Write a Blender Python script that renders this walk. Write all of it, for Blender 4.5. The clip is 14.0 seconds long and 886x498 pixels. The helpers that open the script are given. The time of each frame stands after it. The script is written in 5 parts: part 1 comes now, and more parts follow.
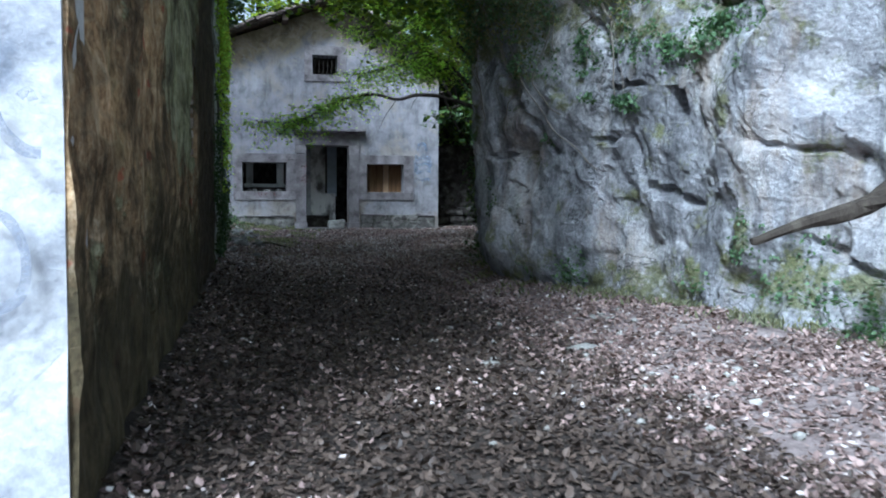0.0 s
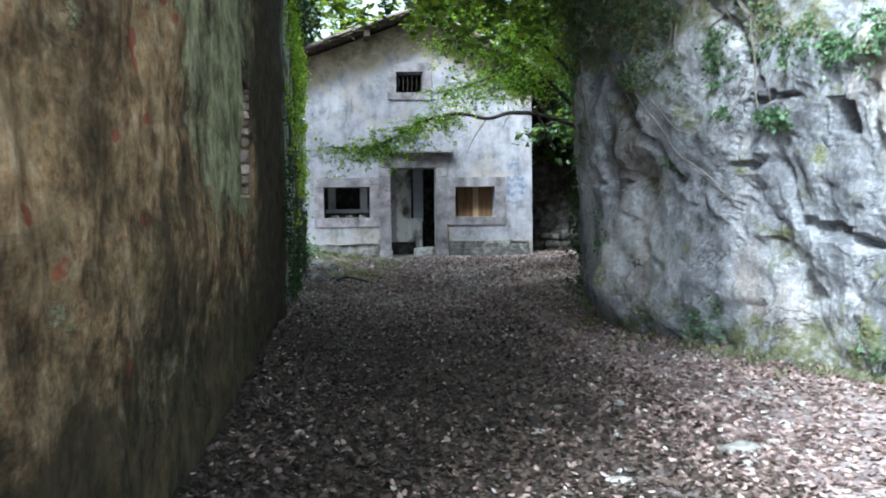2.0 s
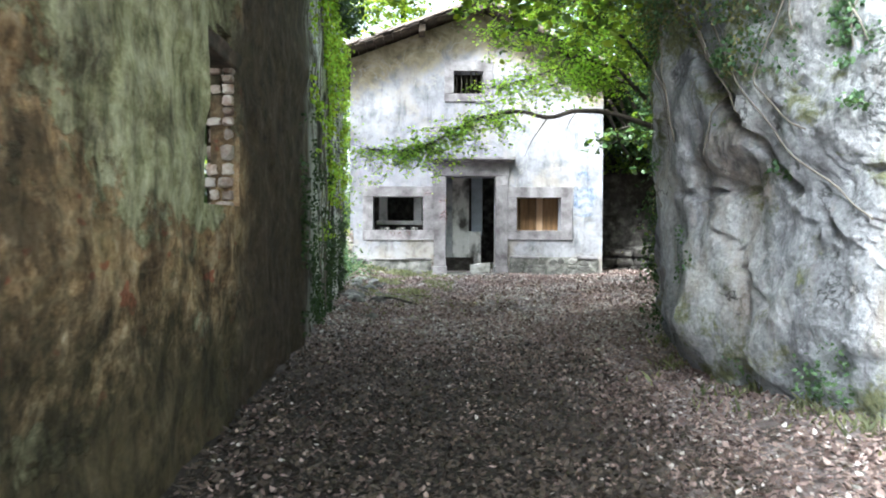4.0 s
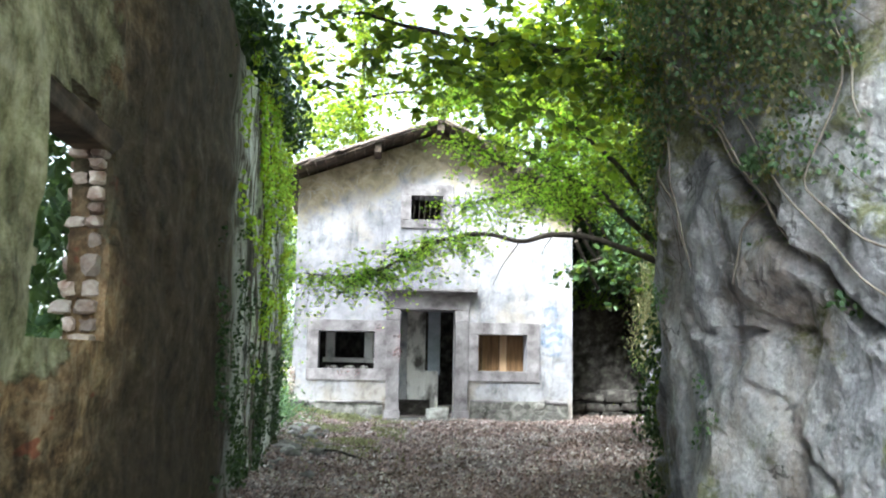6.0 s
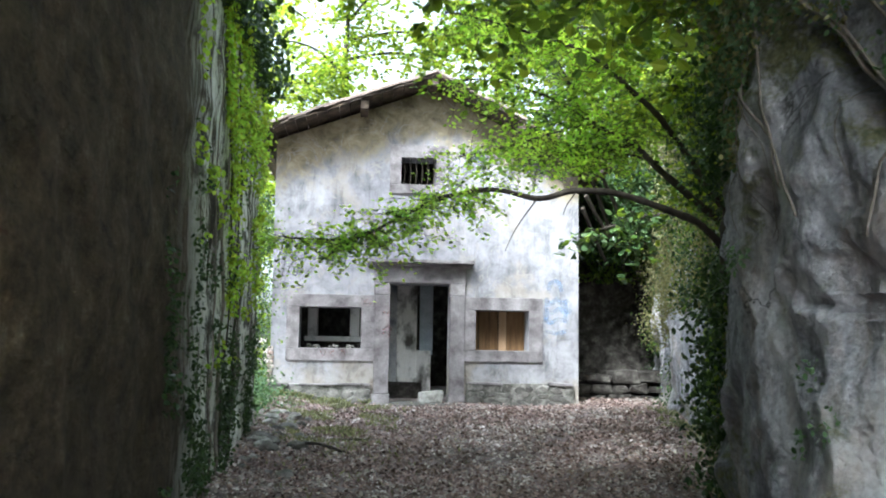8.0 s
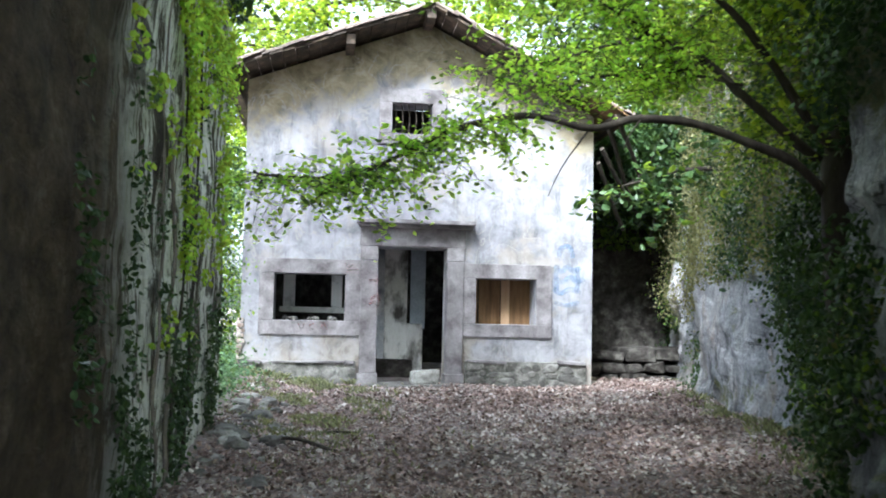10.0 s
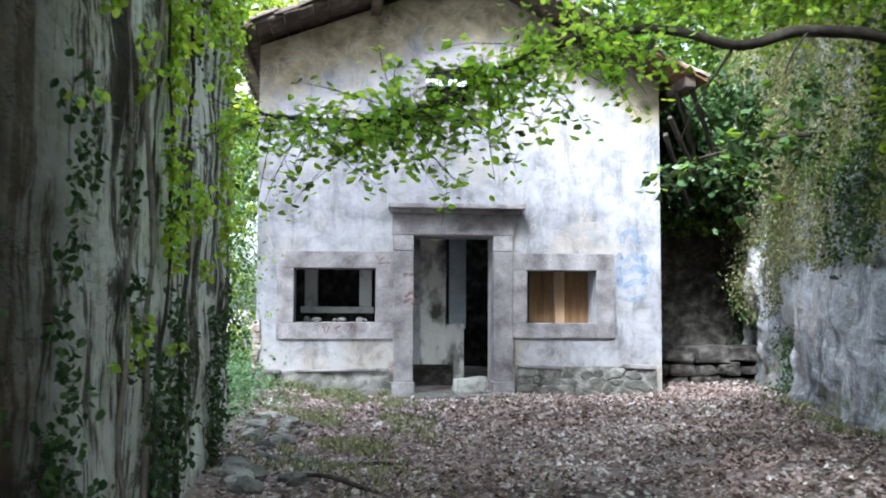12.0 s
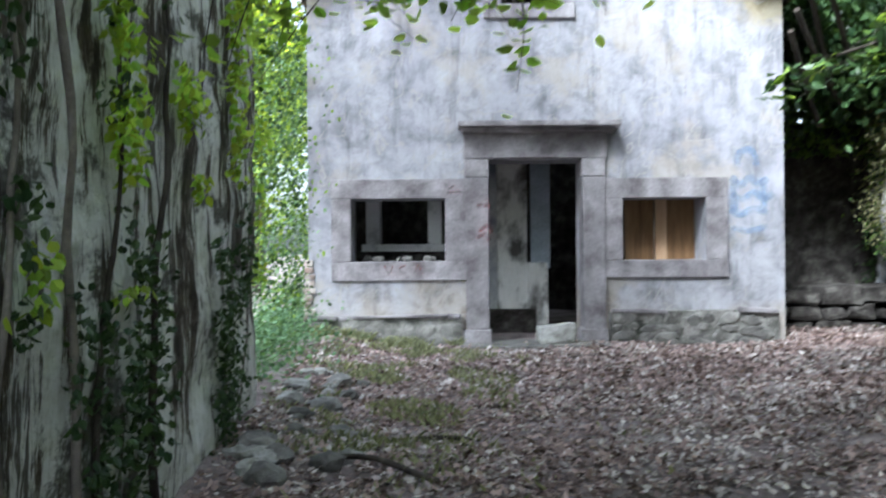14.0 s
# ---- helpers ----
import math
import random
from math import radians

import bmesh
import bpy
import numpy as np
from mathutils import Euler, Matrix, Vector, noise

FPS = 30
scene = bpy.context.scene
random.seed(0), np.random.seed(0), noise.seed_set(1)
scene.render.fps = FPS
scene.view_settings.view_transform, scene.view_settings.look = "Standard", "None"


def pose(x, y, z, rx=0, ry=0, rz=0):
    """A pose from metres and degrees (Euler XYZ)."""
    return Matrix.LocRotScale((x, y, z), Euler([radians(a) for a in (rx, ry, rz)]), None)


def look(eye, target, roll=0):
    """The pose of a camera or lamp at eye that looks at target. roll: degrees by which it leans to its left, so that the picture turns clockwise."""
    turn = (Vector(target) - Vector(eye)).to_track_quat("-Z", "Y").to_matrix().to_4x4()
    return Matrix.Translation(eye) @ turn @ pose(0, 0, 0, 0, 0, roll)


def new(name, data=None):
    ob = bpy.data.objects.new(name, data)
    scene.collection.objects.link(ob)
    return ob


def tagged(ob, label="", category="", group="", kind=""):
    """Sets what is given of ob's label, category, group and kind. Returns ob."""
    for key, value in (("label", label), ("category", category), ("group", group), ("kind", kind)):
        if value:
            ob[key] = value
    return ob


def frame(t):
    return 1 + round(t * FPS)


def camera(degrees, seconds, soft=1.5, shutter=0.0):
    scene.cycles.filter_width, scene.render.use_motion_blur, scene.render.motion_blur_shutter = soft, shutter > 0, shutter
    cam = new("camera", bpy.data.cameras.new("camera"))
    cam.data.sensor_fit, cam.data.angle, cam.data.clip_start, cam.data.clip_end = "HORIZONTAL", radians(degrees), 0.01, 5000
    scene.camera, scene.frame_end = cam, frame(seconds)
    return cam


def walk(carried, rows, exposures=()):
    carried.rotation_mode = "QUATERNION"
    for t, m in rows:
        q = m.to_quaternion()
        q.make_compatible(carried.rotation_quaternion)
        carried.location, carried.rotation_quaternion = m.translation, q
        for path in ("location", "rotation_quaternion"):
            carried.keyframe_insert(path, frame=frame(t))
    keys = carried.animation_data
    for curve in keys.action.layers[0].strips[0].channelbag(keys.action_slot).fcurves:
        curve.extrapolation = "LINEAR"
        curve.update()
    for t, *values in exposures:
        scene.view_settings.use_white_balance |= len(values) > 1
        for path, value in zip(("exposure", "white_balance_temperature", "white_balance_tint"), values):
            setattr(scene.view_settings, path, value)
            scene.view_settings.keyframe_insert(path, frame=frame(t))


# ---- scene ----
cam = camera(51.4, 14.0, soft=1.9, shutter=0.5)
PATH = [
    (0, (-1.707, -22.257, 0.793), (-1.31, -20.3, 0.685), 0.3),
    (0.5, (-1.712, -21.803, 0.838), (-1.323, -19.845, 0.725), 0.1),
    (1, (-1.655, -21.399, 0.882), (-1.338, -19.428, 0.763), -1.5),
    (1.5, (-1.53, -21.021, 0.992), (-1.28, -19.04, 0.876), -0.0),
    (2, (-1.48, -20.648, 1.043), (-1.277, -18.659, 0.965), -0.7),
    (2.5, (-1.409, -20.233, 1.021), (-1.242, -18.245, 0.894), -2.0),
    (3, (-1.263, -19.758, 1.03), (-1.218, -17.761, 0.938), 0.2),
    (5.3, (-0.93, -17.623, 1.094), (-0.851, -15.627, 1.181), -0.4),
    (5.5, (-0.927, -17.443, 1.087), (-0.821, -15.451, 1.235), -0.4),
    (6, (-0.964, -17.028, 1.122), (-0.825, -15.048, 1.364), 1.0),
    (6.5, (-1.026, -16.644, 1.139), (-0.802, -14.678, 1.428), 0.4),
    (7, (-1.055, -16.24, 1.131), (-0.854, -14.269, 1.401), -0.4),
    (7.5, (-1.027, -15.844, 1.15), (-0.851, -13.865, 1.373), 0.3),
    (7.7, (-1.01, -15.687, 1.145), (-0.839, -13.704, 1.347), 0.9),
    (9.8, (-1.165, -13.652, 1.141), (-0.93, -11.673, 1.315), -0.7),
    (10, (-1.171, -13.451, 1.139), (-0.937, -11.469, 1.273), 1.2),
    (10.5, (-1.228, -12.969, 1.14), (-1.014, -10.986, 1.286), 0.6),
    (11, (-1.291, -12.528, 1.14), (-1.071, -10.546, 1.293), -0.8),
    (11.5, (-1.286, -12.068, 1.148), (-1.088, -10.082, 1.282), -0.1),
    (12, (-1.277, -11.595, 1.138), (-1.085, -9.608, 1.267), 0.2),
    (12.5, (-1.238, -11.131, 1.131), (-1.066, -9.14, 1.229), -1.2),
    (13, (-1.15, -10.702, 1.145), (-1.004, -8.71, 1.255), -1.7),
    (13.5, (-1.11, -10.296, 1.123), (-0.989, -8.301, 1.206), -0.1),
    (14, (-1.107, -9.957, 1.068), (-1.091, -7.957, 1.073), -0.5),
]
walk(cam, [(t, look(eye, target, roll)) for t, eye, target, roll in PATH],
     [(0, 0.75, 5000, 2), (0.5, 1.0, 5050, 2), (1.5, 1.5, 5200, 1), (3.2, 2.25, 5600, 1), (5.3, 2.9, 5850, 1), (7.0, 2.25, 5800, 2), (10, 2.4, 5600, 4), (12, 2.3, 5550, 5), (14, 2.05, 5450, 5)])

# ---- light ----
world = bpy.data.worlds.new("world")
scene.world = world
world.use_nodes = True
wn = world.node_tree.nodes
sky = wn.new("ShaderNodeTexSky")
sky.sky_type = 'NISHITA'
sky.sun_disc = False
sky.sun_elevation, sky.sun_rotation = radians(46), radians(208)
sky.air_density, sky.dust_density, sky.ozone_density = 1.0, 4.0, 1.0
veil = wn.new("ShaderNodeHueSaturation")
veil.inputs["Saturation"].default_value = 0.3
world.node_tree.links.new(sky.outputs[0], veil.inputs["Color"])
world.node_tree.links.new(veil.outputs[0], wn["Background"].inputs[0])
wn["Background"].inputs[1].default_value = 0.14
sun = new("sun", bpy.data.lights.new("sun", 'SUN'))
sun.data.energy, sun.data.angle, sun.data.color = 3.2, radians(12), (1.0, 0.97, 0.93)
sun.matrix_basis = look((-4.7, -8.8, 10.5), (0, 0, 0))


# ---- materials ----
def node(nt, kind, **values):
    n = nt.nodes.new(kind)
    for key, value in values.items():
        n.inputs[key.replace("_", " ")].default_value = value
    return n


def noise_of(nt, scale, detail=6.0, rough=0.6, stretch=(1, 1, 1), distortion=0.0, offset=(0, 0, 0)):
    co = nt.nodes.new("ShaderNodeTexCoord")
    mp = nt.nodes.new("ShaderNodeMapping")
    mp.inputs["Scale"].default_value = stretch
    mp.inputs["Location"].default_value = offset
    nt.links.new(co.outputs["Object"], mp.inputs[0])
    n = node(nt, "ShaderNodeTexNoise", Scale=scale, Detail=detail, Roughness=rough, Distortion=distortion)
    nt.links.new(mp.outputs[0], n.inputs["Vector"])
    return n.outputs[0]


def ramp(nt, fac, stops, constant=False):
    r = nt.nodes.new("ShaderNodeValToRGB")
    r.color_ramp.interpolation = 'CONSTANT' if constant else 'LINEAR'
    while len(r.color_ramp.elements) < len(stops):
        r.color_ramp.elements.new(0.5)
    for e, (p, c) in zip(r.color_ramp.elements, stops):
        e.position = p
        e.color = (*c, 1) if len(c) == 3 else c
    nt.links.new(fac, r.inputs[0])
    return r.outputs[0]


def grey(v):
    return (v, v, v)


def mix(nt, fac, a, b, mode='MIX'):
    m = nt.nodes.new("ShaderNodeMix")
    m.data_type, m.blend_type = 'RGBA', mode
    for sock, v in ((m.inputs[0], fac), (m.inputs[6], a), (m.inputs[7], b)):
        if isinstance(v, (int, float)):
            sock.default_value = v
        elif isinstance(v, tuple):
            sock.default_value = (*v, 1)
        else:
            nt.links.new(v, sock)
    return m.outputs[2]


def begin(name, rough=0.85):
    m = bpy.data.materials.new(name)
    m.use_nodes = True
    nt = m.node_tree
    b = nt.nodes["Principled BSDF"]
    b.inputs["Roughness"].default_value = rough
    b.inputs["Specular IOR Level"].default_value = 0.25
    return m, nt, b


def finish(nt, b, colour, height=None, bump=0.3, dist=0.02):
    nt.links.new(colour, b.inputs["Base Color"])
    if height is not None:
        bp = node(nt, "ShaderNodeBump", Strength=bump, Distance=dist)
        nt.links.new(height, bp.inputs["Height"])
        nt.links.new(bp.outputs[0], b.inputs["Normal"])


def surface(name, stops, scale, fine=40.0, rough=0.85, bump=0.4, dist=0.015, stretch=(1, 1, 1), vary=0.0):
    m, nt, b = begin(name, rough)
    big = noise_of(nt, scale, stretch=stretch)
    small = noise_of(nt, fine, detail=4, stretch=stretch)
    c = ramp(nt, big, stops)
    c = mix(nt, 0.55, c, ramp(nt, small, [(0.3, grey(0.35)), (0.7, grey(0.65))]), 'OVERLAY')
    if vary:
        oi = nt.nodes.new("ShaderNodeObjectInfo")
        c = mix(nt, 1.0, c, ramp(nt, oi.outputs["Random"], [(0, grey(1 - vary)), (1, grey(1.0))]), 'MULTIPLY')
    finish(nt, b, c, small, bump, dist)
    return m


def leaf_material(name, low, high, rough=0.45, through_light=0.35):
    m, nt, b = begin(name, rough)
    geo = nt.nodes.new("ShaderNodeNewGeometry")
    c = ramp(nt, geo.outputs["Random Per Island"], [(0, low), (0.6, tuple((p + q) / 2 for p, q in zip(low, high))), (1, high)])
    c = mix(nt, 0.35, c, ramp(nt, noise_of(nt, 1.3), [(0.3, grey(0.3)), (0.7, grey(0.7))]), 'OVERLAY')
    nt.links.new(c, b.inputs["Base Color"])
    tr = nt.nodes.new("ShaderNodeBsdfTranslucent")
    bright = mix(nt, 1.0, c, (1.9, 1.8, 0.7), 'MULTIPLY')
    nt.links.new(bright, tr.inputs[0])
    ms = nt.nodes.new("ShaderNodeMixShader")
    ms.inputs[0].default_value = through_light
    nt.links.new(b.outputs[0], ms.inputs[1])
    nt.links.new(tr.outputs[0], ms.inputs[2])
    nt.links.new(ms.outputs[0], nt.nodes["Material Output"].inputs[0])
    return m


def rock_material():
    m, nt, b = begin("limestone", 0.85)
    n1 = noise_of(nt, 0.8, 8, 0.66, (1, 0.8, 0.5), 0.3)
    n2 = noise_of(nt, 4.5, 9, 0.76, (1, 0.8, 0.55), 0.2, (3, 1, 0))
    n3 = noise_of(nt, 26.0, 6, 0.7)
    c = ramp(nt, n1, [(0.3, (0.17, 0.17, 0.18)), (0.42, (0.27, 0.275, 0.295)), (0.52, (0.39, 0.395, 0.42)), (0.66, (0.6, 0.595, 0.6))])
    c = mix(nt, 0.75, c, ramp(nt, n2, [(0.3, grey(0.12)), (0.42, grey(0.38)), (0.54, grey(0.56)), (0.68, grey(0.82))]), 'OVERLAY')
    c = mix(nt, 0.5, c, ramp(nt, n3, [(0.34, grey(0.2)), (0.5, grey(0.5)), (0.66, grey(0.78))]), 'OVERLAY')
    # rusty seepage, pinkish scars and black water streaks
    c = mix(nt, ramp(nt, noise_of(nt, 1.6, 7, 0.7, (1, 0.9, 0.35), 0, (1, 9, 3)), [(0.53, grey(0)), (0.66, grey(0.6))]), c, (0.4, 0.31, 0.23))
    c = mix(nt, ramp(nt, noise_of(nt, 2.4, 8, 0.72, (1, 1.3, 0.2), 0, (6, 3, 1)), [(0.52, grey(0)), (0.63, grey(0.75))]), c, (0.085, 0.087, 0.095))
    fiss = noise_of(nt, 0.9, 6, 0.62, (1, 0.9, 1.1), 0.5, (4, 4, 4))
    gate = ramp(nt, noise_of(nt, 1.2, 3, 0.5, (1, 1, 1), 0, (9, 1, 2)), [(0.52, grey(0)), (0.58, grey(1))])
    crack = ramp(nt, fiss, [(0.491, grey(0)), (0.498, grey(0.85)), (0.502, grey(0.85)), (0.509, grey(0))])
    c = mix(nt, mix(nt, 1.0, crack, gate, 'MULTIPLY'), c, (0.05, 0.05, 0.047))
    # moss gathers along the brow and at the foot
    co = nt.nodes.new("ShaderNodeTexCoord")
    sep = nt.nodes.new("ShaderNodeSeparateXYZ")
    nt.links.new(co.outputs["Object"], sep.inputs[0])
    wet = ramp(nt, sep.outputs[2], [(0.0, grey(0.075)), (0.45, grey(0.02)), (1.0, grey(0.0))])
    high = nt.nodes.new("ShaderNodeMapRange")
    nt.links.new(sep.outputs[2], high.inputs[0])
    high.inputs[1].default_value, high.inputs[2].default_value, high.inputs[4].default_value = 1.7, 3.0, 0.14
    moss = noise_of(nt, 1.9, 9, 0.75, (1, .8, 1), 0.2, (7, 2, 5))
    total = mix(nt, 1.0, mix(nt, 1.0, moss, wet, 'ADD'), high.outputs[0], 'ADD')
    c = mix(nt, ramp(nt, total, [(0.56, grey(0)), (0.64, grey(0.85))]), c, ramp(nt, n3, [(0.3, (0.07, 0.09, 0.03)), (0.5, (0.17, 0.18, 0.07)), (0.7, (0.27, 0.27, 0.12))]))
    h = mix(nt, 0.5, ramp(nt, n2, [(0, grey(0)), (1, grey(1))]), ramp(nt, n3, [(0, grey(0)), (1, grey(1))]))
    finish(nt, b, c, h, 1.0, 0.09)
    return m


def house_plaster():
    m, nt, b = begin("old lime plaster", 0.9)
    n1 = noise_of(nt, 0.9, 8, 0.65, (1, 1, 0.8))
    n2 = noise_of(nt, 4.0, 8, 0.7, (0.8, 1, 0.8), 0.4, (4, 0, 1))
    n3 = noise_of(nt, 45, 3)
    c = ramp(nt, n1, [(0.3, (0.17, 0.165, 0.175)), (0.42, (0.225, 0.22, 0.24)), (0.52, (0.275, 0.27, 0.29)), (0.7, (0.32, 0.31, 0.325))])
    c = mix(nt, 0.7, c, ramp(nt, n2, [(0.3, grey(0.1)), (0.42, grey(0.36)), (0.52, grey(0.53)), (0.7, grey(0.7))]), 'OVERLAY')
    blotch = noise_of(nt, 2.2, 9, 0.76, (1, 1, 1), 0.3, (8, 2, 4))
    c = mix(nt, ramp(nt, blotch, [(0.54, grey(0)), (0.6, grey(0.45)), (0.68, grey(0.55))]), c, (0.15, 0.145, 0.15))
    c = mix(nt, ramp(nt, noise_of(nt, 1.4, 7, 0.7, (1, 1, 1), 0, (1, 7, 7)), [(0.53, grey(0)), (0.62, grey(0.5))]), c, (0.31, 0.27, 0.22))
    drip = noise_of(nt, 5.0, 8, 0.72, (1, 1, 0.16), 0.0, (2, 6, 1))
    c = mix(nt, 0.6, c, ramp(nt, drip, [(0.36, grey(0.2)), (0.46, grey(0.47)), (0.6, grey(0.55))]), 'OVERLAY')
    co = nt.nodes.new("ShaderNodeTexCoord")
    sep = nt.nodes.new("ShaderNodeSeparateXYZ")
    nt.links.new(co.outputs["Object"], sep.inputs[0])
    add = nt.nodes.new("ShaderNodeMath")
    add.operation = 'MULTIPLY_ADD'
    nt.links.new(n1, add.inputs[0])
    add.inputs[1].default_value = 2.4
    nt.links.new(sep.outputs[2], add.inputs[2])
    # brown runs from the leaking verge, level with the slope of the roof
    side = nt.nodes.new("ShaderNodeMath")
    side.operation = 'ABSOLUTE'
    nt.links.new(sep.outputs[0], side.inputs[0])
    slope = nt.nodes.new("ShaderNodeMath")
    slope.operation = 'MULTIPLY_ADD'
    nt.links.new(side.outputs[0], slope.inputs[0])
    slope.inputs[1].default_value = 0.36
    nt.links.new(add.outputs[0], slope.inputs[2])
    fray = nt.nodes.new("ShaderNodeMath")
    fray.operation = 'MULTIPLY_ADD'
    nt.links.new(n2, fray.inputs[0])
    fray.inputs[1].default_value = 1.4
    nt.links.new(slope.outputs[0], fray.inputs[2])
    mr = nt.nodes.new("ShaderNodeMapRange")
    nt.links.new(fray.outputs[0], mr.inputs[0])
    mr.inputs[1].default_value, mr.inputs[2].default_value, mr.inputs[4].default_value = 6.35, 6.75, 0.9
    c = mix(nt, mr.outputs[0], c, ramp(nt, n2, [(0.35, (0.1, 0.08, 0.045)), (0.5, (0.23, 0.19, 0.115)), (0.65, (0.33, 0.29, 0.2))]))
    mr2 = nt.nodes.new("ShaderNodeMapRange")
    nt.links.new(add.outputs[0], mr2.inputs[0])
    mr2.inputs[1].default_value, mr2.inputs[2].default_value = 1.9, 1.4
    c = mix(nt, mr2.outputs[0], c, ramp(nt, n2, [(0.38, (0.16, 0.13, 0.11)), (0.5, (0.28, 0.25, 0.22)), (0.62, (0.36, 0.33, 0.3))]))
    crack = noise_of(nt, 1.7, 3, 0.5, (1, 1, 1), 1.5, (0, 3, 8))
    c = mix(nt, ramp(nt, crack, [(0.488, grey(0)), (0.496, grey(0.65)), (0.504, grey(0.65)), (0.512, grey(0))]), c, (0.3, 0.28, 0.26))
    finish(nt, b, c, mix(nt, 0.4, n2, n3), 0.5, 0.012)
    return m


def ruin_plaster():
    m, nt, b = begin("weathered ochre wall", 0.95)
    n1 = noise_of(nt, 1.3, 9, 0.72, (1, 0.45, 0.9), 0.0, (0, 1.3, 0))
    n2 = noise_of(nt, 7.0, 10, 0.8, (1, 0.55, 0.75), 0.0, (2, 5, 1))
    n3 = noise_of(nt, 38, 4, 0.6, (1, 0.6, 1))
    co2 = nt.nodes.new("ShaderNodeTexCoord")
    mp2 = nt.nodes.new("ShaderNodeMapping")
    mp2.inputs["Scale"].default_value = (1, 0.45, 1)
    nt.links.new(co2.outputs["Object"], mp2.inputs[0])
    jog = mix(nt, 0.06, mp2.outputs[0], noise_of(nt, 5, 4))
    cell = node(nt, "ShaderNodeTexVoronoi", Scale=8.0)
    nt.links.new(jog, cell.inputs["Vector"])
    edge = node(nt, "ShaderNodeTexVoronoi", Scale=8.0)
    edge.feature = 'DISTANCE_TO_EDGE'
    nt.links.new(jog, edge.inputs["Vector"])
    rub = ramp(nt, n2, [(0.32, (0.05, 0.033, 0.02)), (0.43, (0.17, 0.105, 0.055)), (0.52, (0.32, 0.215, 0.115)), (0.6, (0.44, 0.34, 0.22)), (0.72, (0.62, 0.56, 0.45))])
    rub = mix(nt, 0.7, rub, ramp(nt, cell.outputs["Color"], [(0.0, grey(0.2)), (0.5, grey(0.5)), (1.0, grey(0.78))]), 'OVERLAY')
    rub = mix(nt, ramp(nt, edge.outputs["Distance"], [(0.0, grey(0.55)), (0.09, grey(0))]), rub, (0.3, 0.24, 0.15))
    red = noise_of(nt, 6.0, 2, 0.5, (1, 0.45, 1.2), 0.0, (8, 1, 3))
    rub = mix(nt, ramp(nt, red, [(0.66, grey(0)), (0.68, grey(0.85))]), rub, (0.27, 0.08, 0.045))
    pl = ramp(nt, n2, [(0.34, (0.12, 0.115, 0.055)), (0.45, (0.24, 0.24, 0.135)), (0.52, (0.34, 0.335, 0.21)), (0.68, (0.48, 0.47, 0.34))])
    # the sheet of render that is left before the opening
    mp3 = nt.nodes.new("ShaderNodeMapping")
    mp3.inputs["Scale"].default_value = (0, 0.5, 0.62)
    mp3.inputs["Location"].default_value = (0, 7.15, -1.55)
    nt.links.new(co2.outputs["Object"], mp3.inputs[0])
    dist = nt.nodes.new("ShaderNodeVectorMath")
    dist.operation = 'LENGTH'
    nt.links.new(mp3.outputs[0], dist.inputs[0])
    fray = nt.nodes.new("ShaderNodeMath")
    fray.operation = 'MULTIPLY_ADD'
    nt.links.new(n1, fray.inputs[0])
    fray.inputs[1].default_value = 1.6
    nt.links.new(dist.outputs["Value"], fray.inputs[2])
    cutoff = nt.nodes.new("ShaderNodeMapRange")
    nt.links.new(fray.outputs[0], cutoff.inputs[0])
    cutoff.inputs[1].default_value, cutoff.inputs[2].default_value = 1.78, 1.72
    sheet = ramp(nt, cutoff.outputs[0], [(0.0, grey(0)), (1.0, grey(1))])
    sheet2 = ramp(nt, n1, [(0.585, grey(0)), (0.605, grey(0.9))])
    sheet = mix(nt, 1.0, sheet, sheet2, 'LIGHTEN')
    c = mix(nt, sheet, rub, pl)
    green = noise_of(nt, 1.4, 6, 0.65, (1, 0.4, 0.6), 0, (2, 2, 9))
    c = mix(nt, ramp(nt, green, [(0.5, grey(0)), (0.7, grey(0.55))]), c, (0.12, 0.125, 0.05))
    dirt = noise_of(nt, 2.0, 8, 0.74, (1, 0.45, 0.7), 0.0, (5, 7, 2))
    c = mix(nt, ramp(nt, dirt, [(0.5, grey(0)), (0.62, grey(0.85))]), c, (0.045, 0.034, 0.02))
    # near-black olive towards the foot, ragged, up to knee height
    co4 = nt.nodes.new("ShaderNodeTexCoord")
    sep4 = nt.nodes.new("ShaderNodeSeparateXYZ")
    nt.links.new(co4.outputs["Object"], sep4.inputs[0])
    lift = nt.nodes.new("ShaderNodeMath")
    lift.operation = 'MULTIPLY_ADD'
    nt.links.new(mix(nt, 0.5, n1, n2), lift.inputs[0])
    lift.inputs[1].default_value = 3.2
    nt.links.new(sep4.outputs[2], lift.inputs[2])
    foot_dark = nt.nodes.new("ShaderNodeMapRange")
    nt.links.new(lift.outputs[0], foot_dark.inputs[0])
    foot_dark.inputs[1].default_value, foot_dark.inputs[2].default_value, foot_dark.inputs[4].default_value = 2.55, 2.0, 0.9
    c = mix(nt, foot_dark.outputs[0], c, ramp(nt, n2, [(0.35, (0.02, 0.018, 0.01)), (0.6, (0.07, 0.06, 0.032))]))
    runs = noise_of(nt, 8.0, 9, 0.76, (1, 0.6, 0.3), 0.0, (3, 1, 6))
    c = mix(nt, 0.7, c, ramp(nt, runs, [(0.36, grey(0.08)), (0.48, grey(0.46)), (0.62, grey(0.8))]), 'OVERLAY')
    co = nt.nodes.new("ShaderNodeTexCoord")
    sep = nt.nodes.new("ShaderNodeSeparateXYZ")
    nt.links.new(co.outputs["Object"], sep.inputs[0])
    damp = nt.nodes.new("ShaderNodeMapRange")
    wob = nt.nodes.new("ShaderNodeMath")
    wob.operation = 'MULTIPLY_ADD'
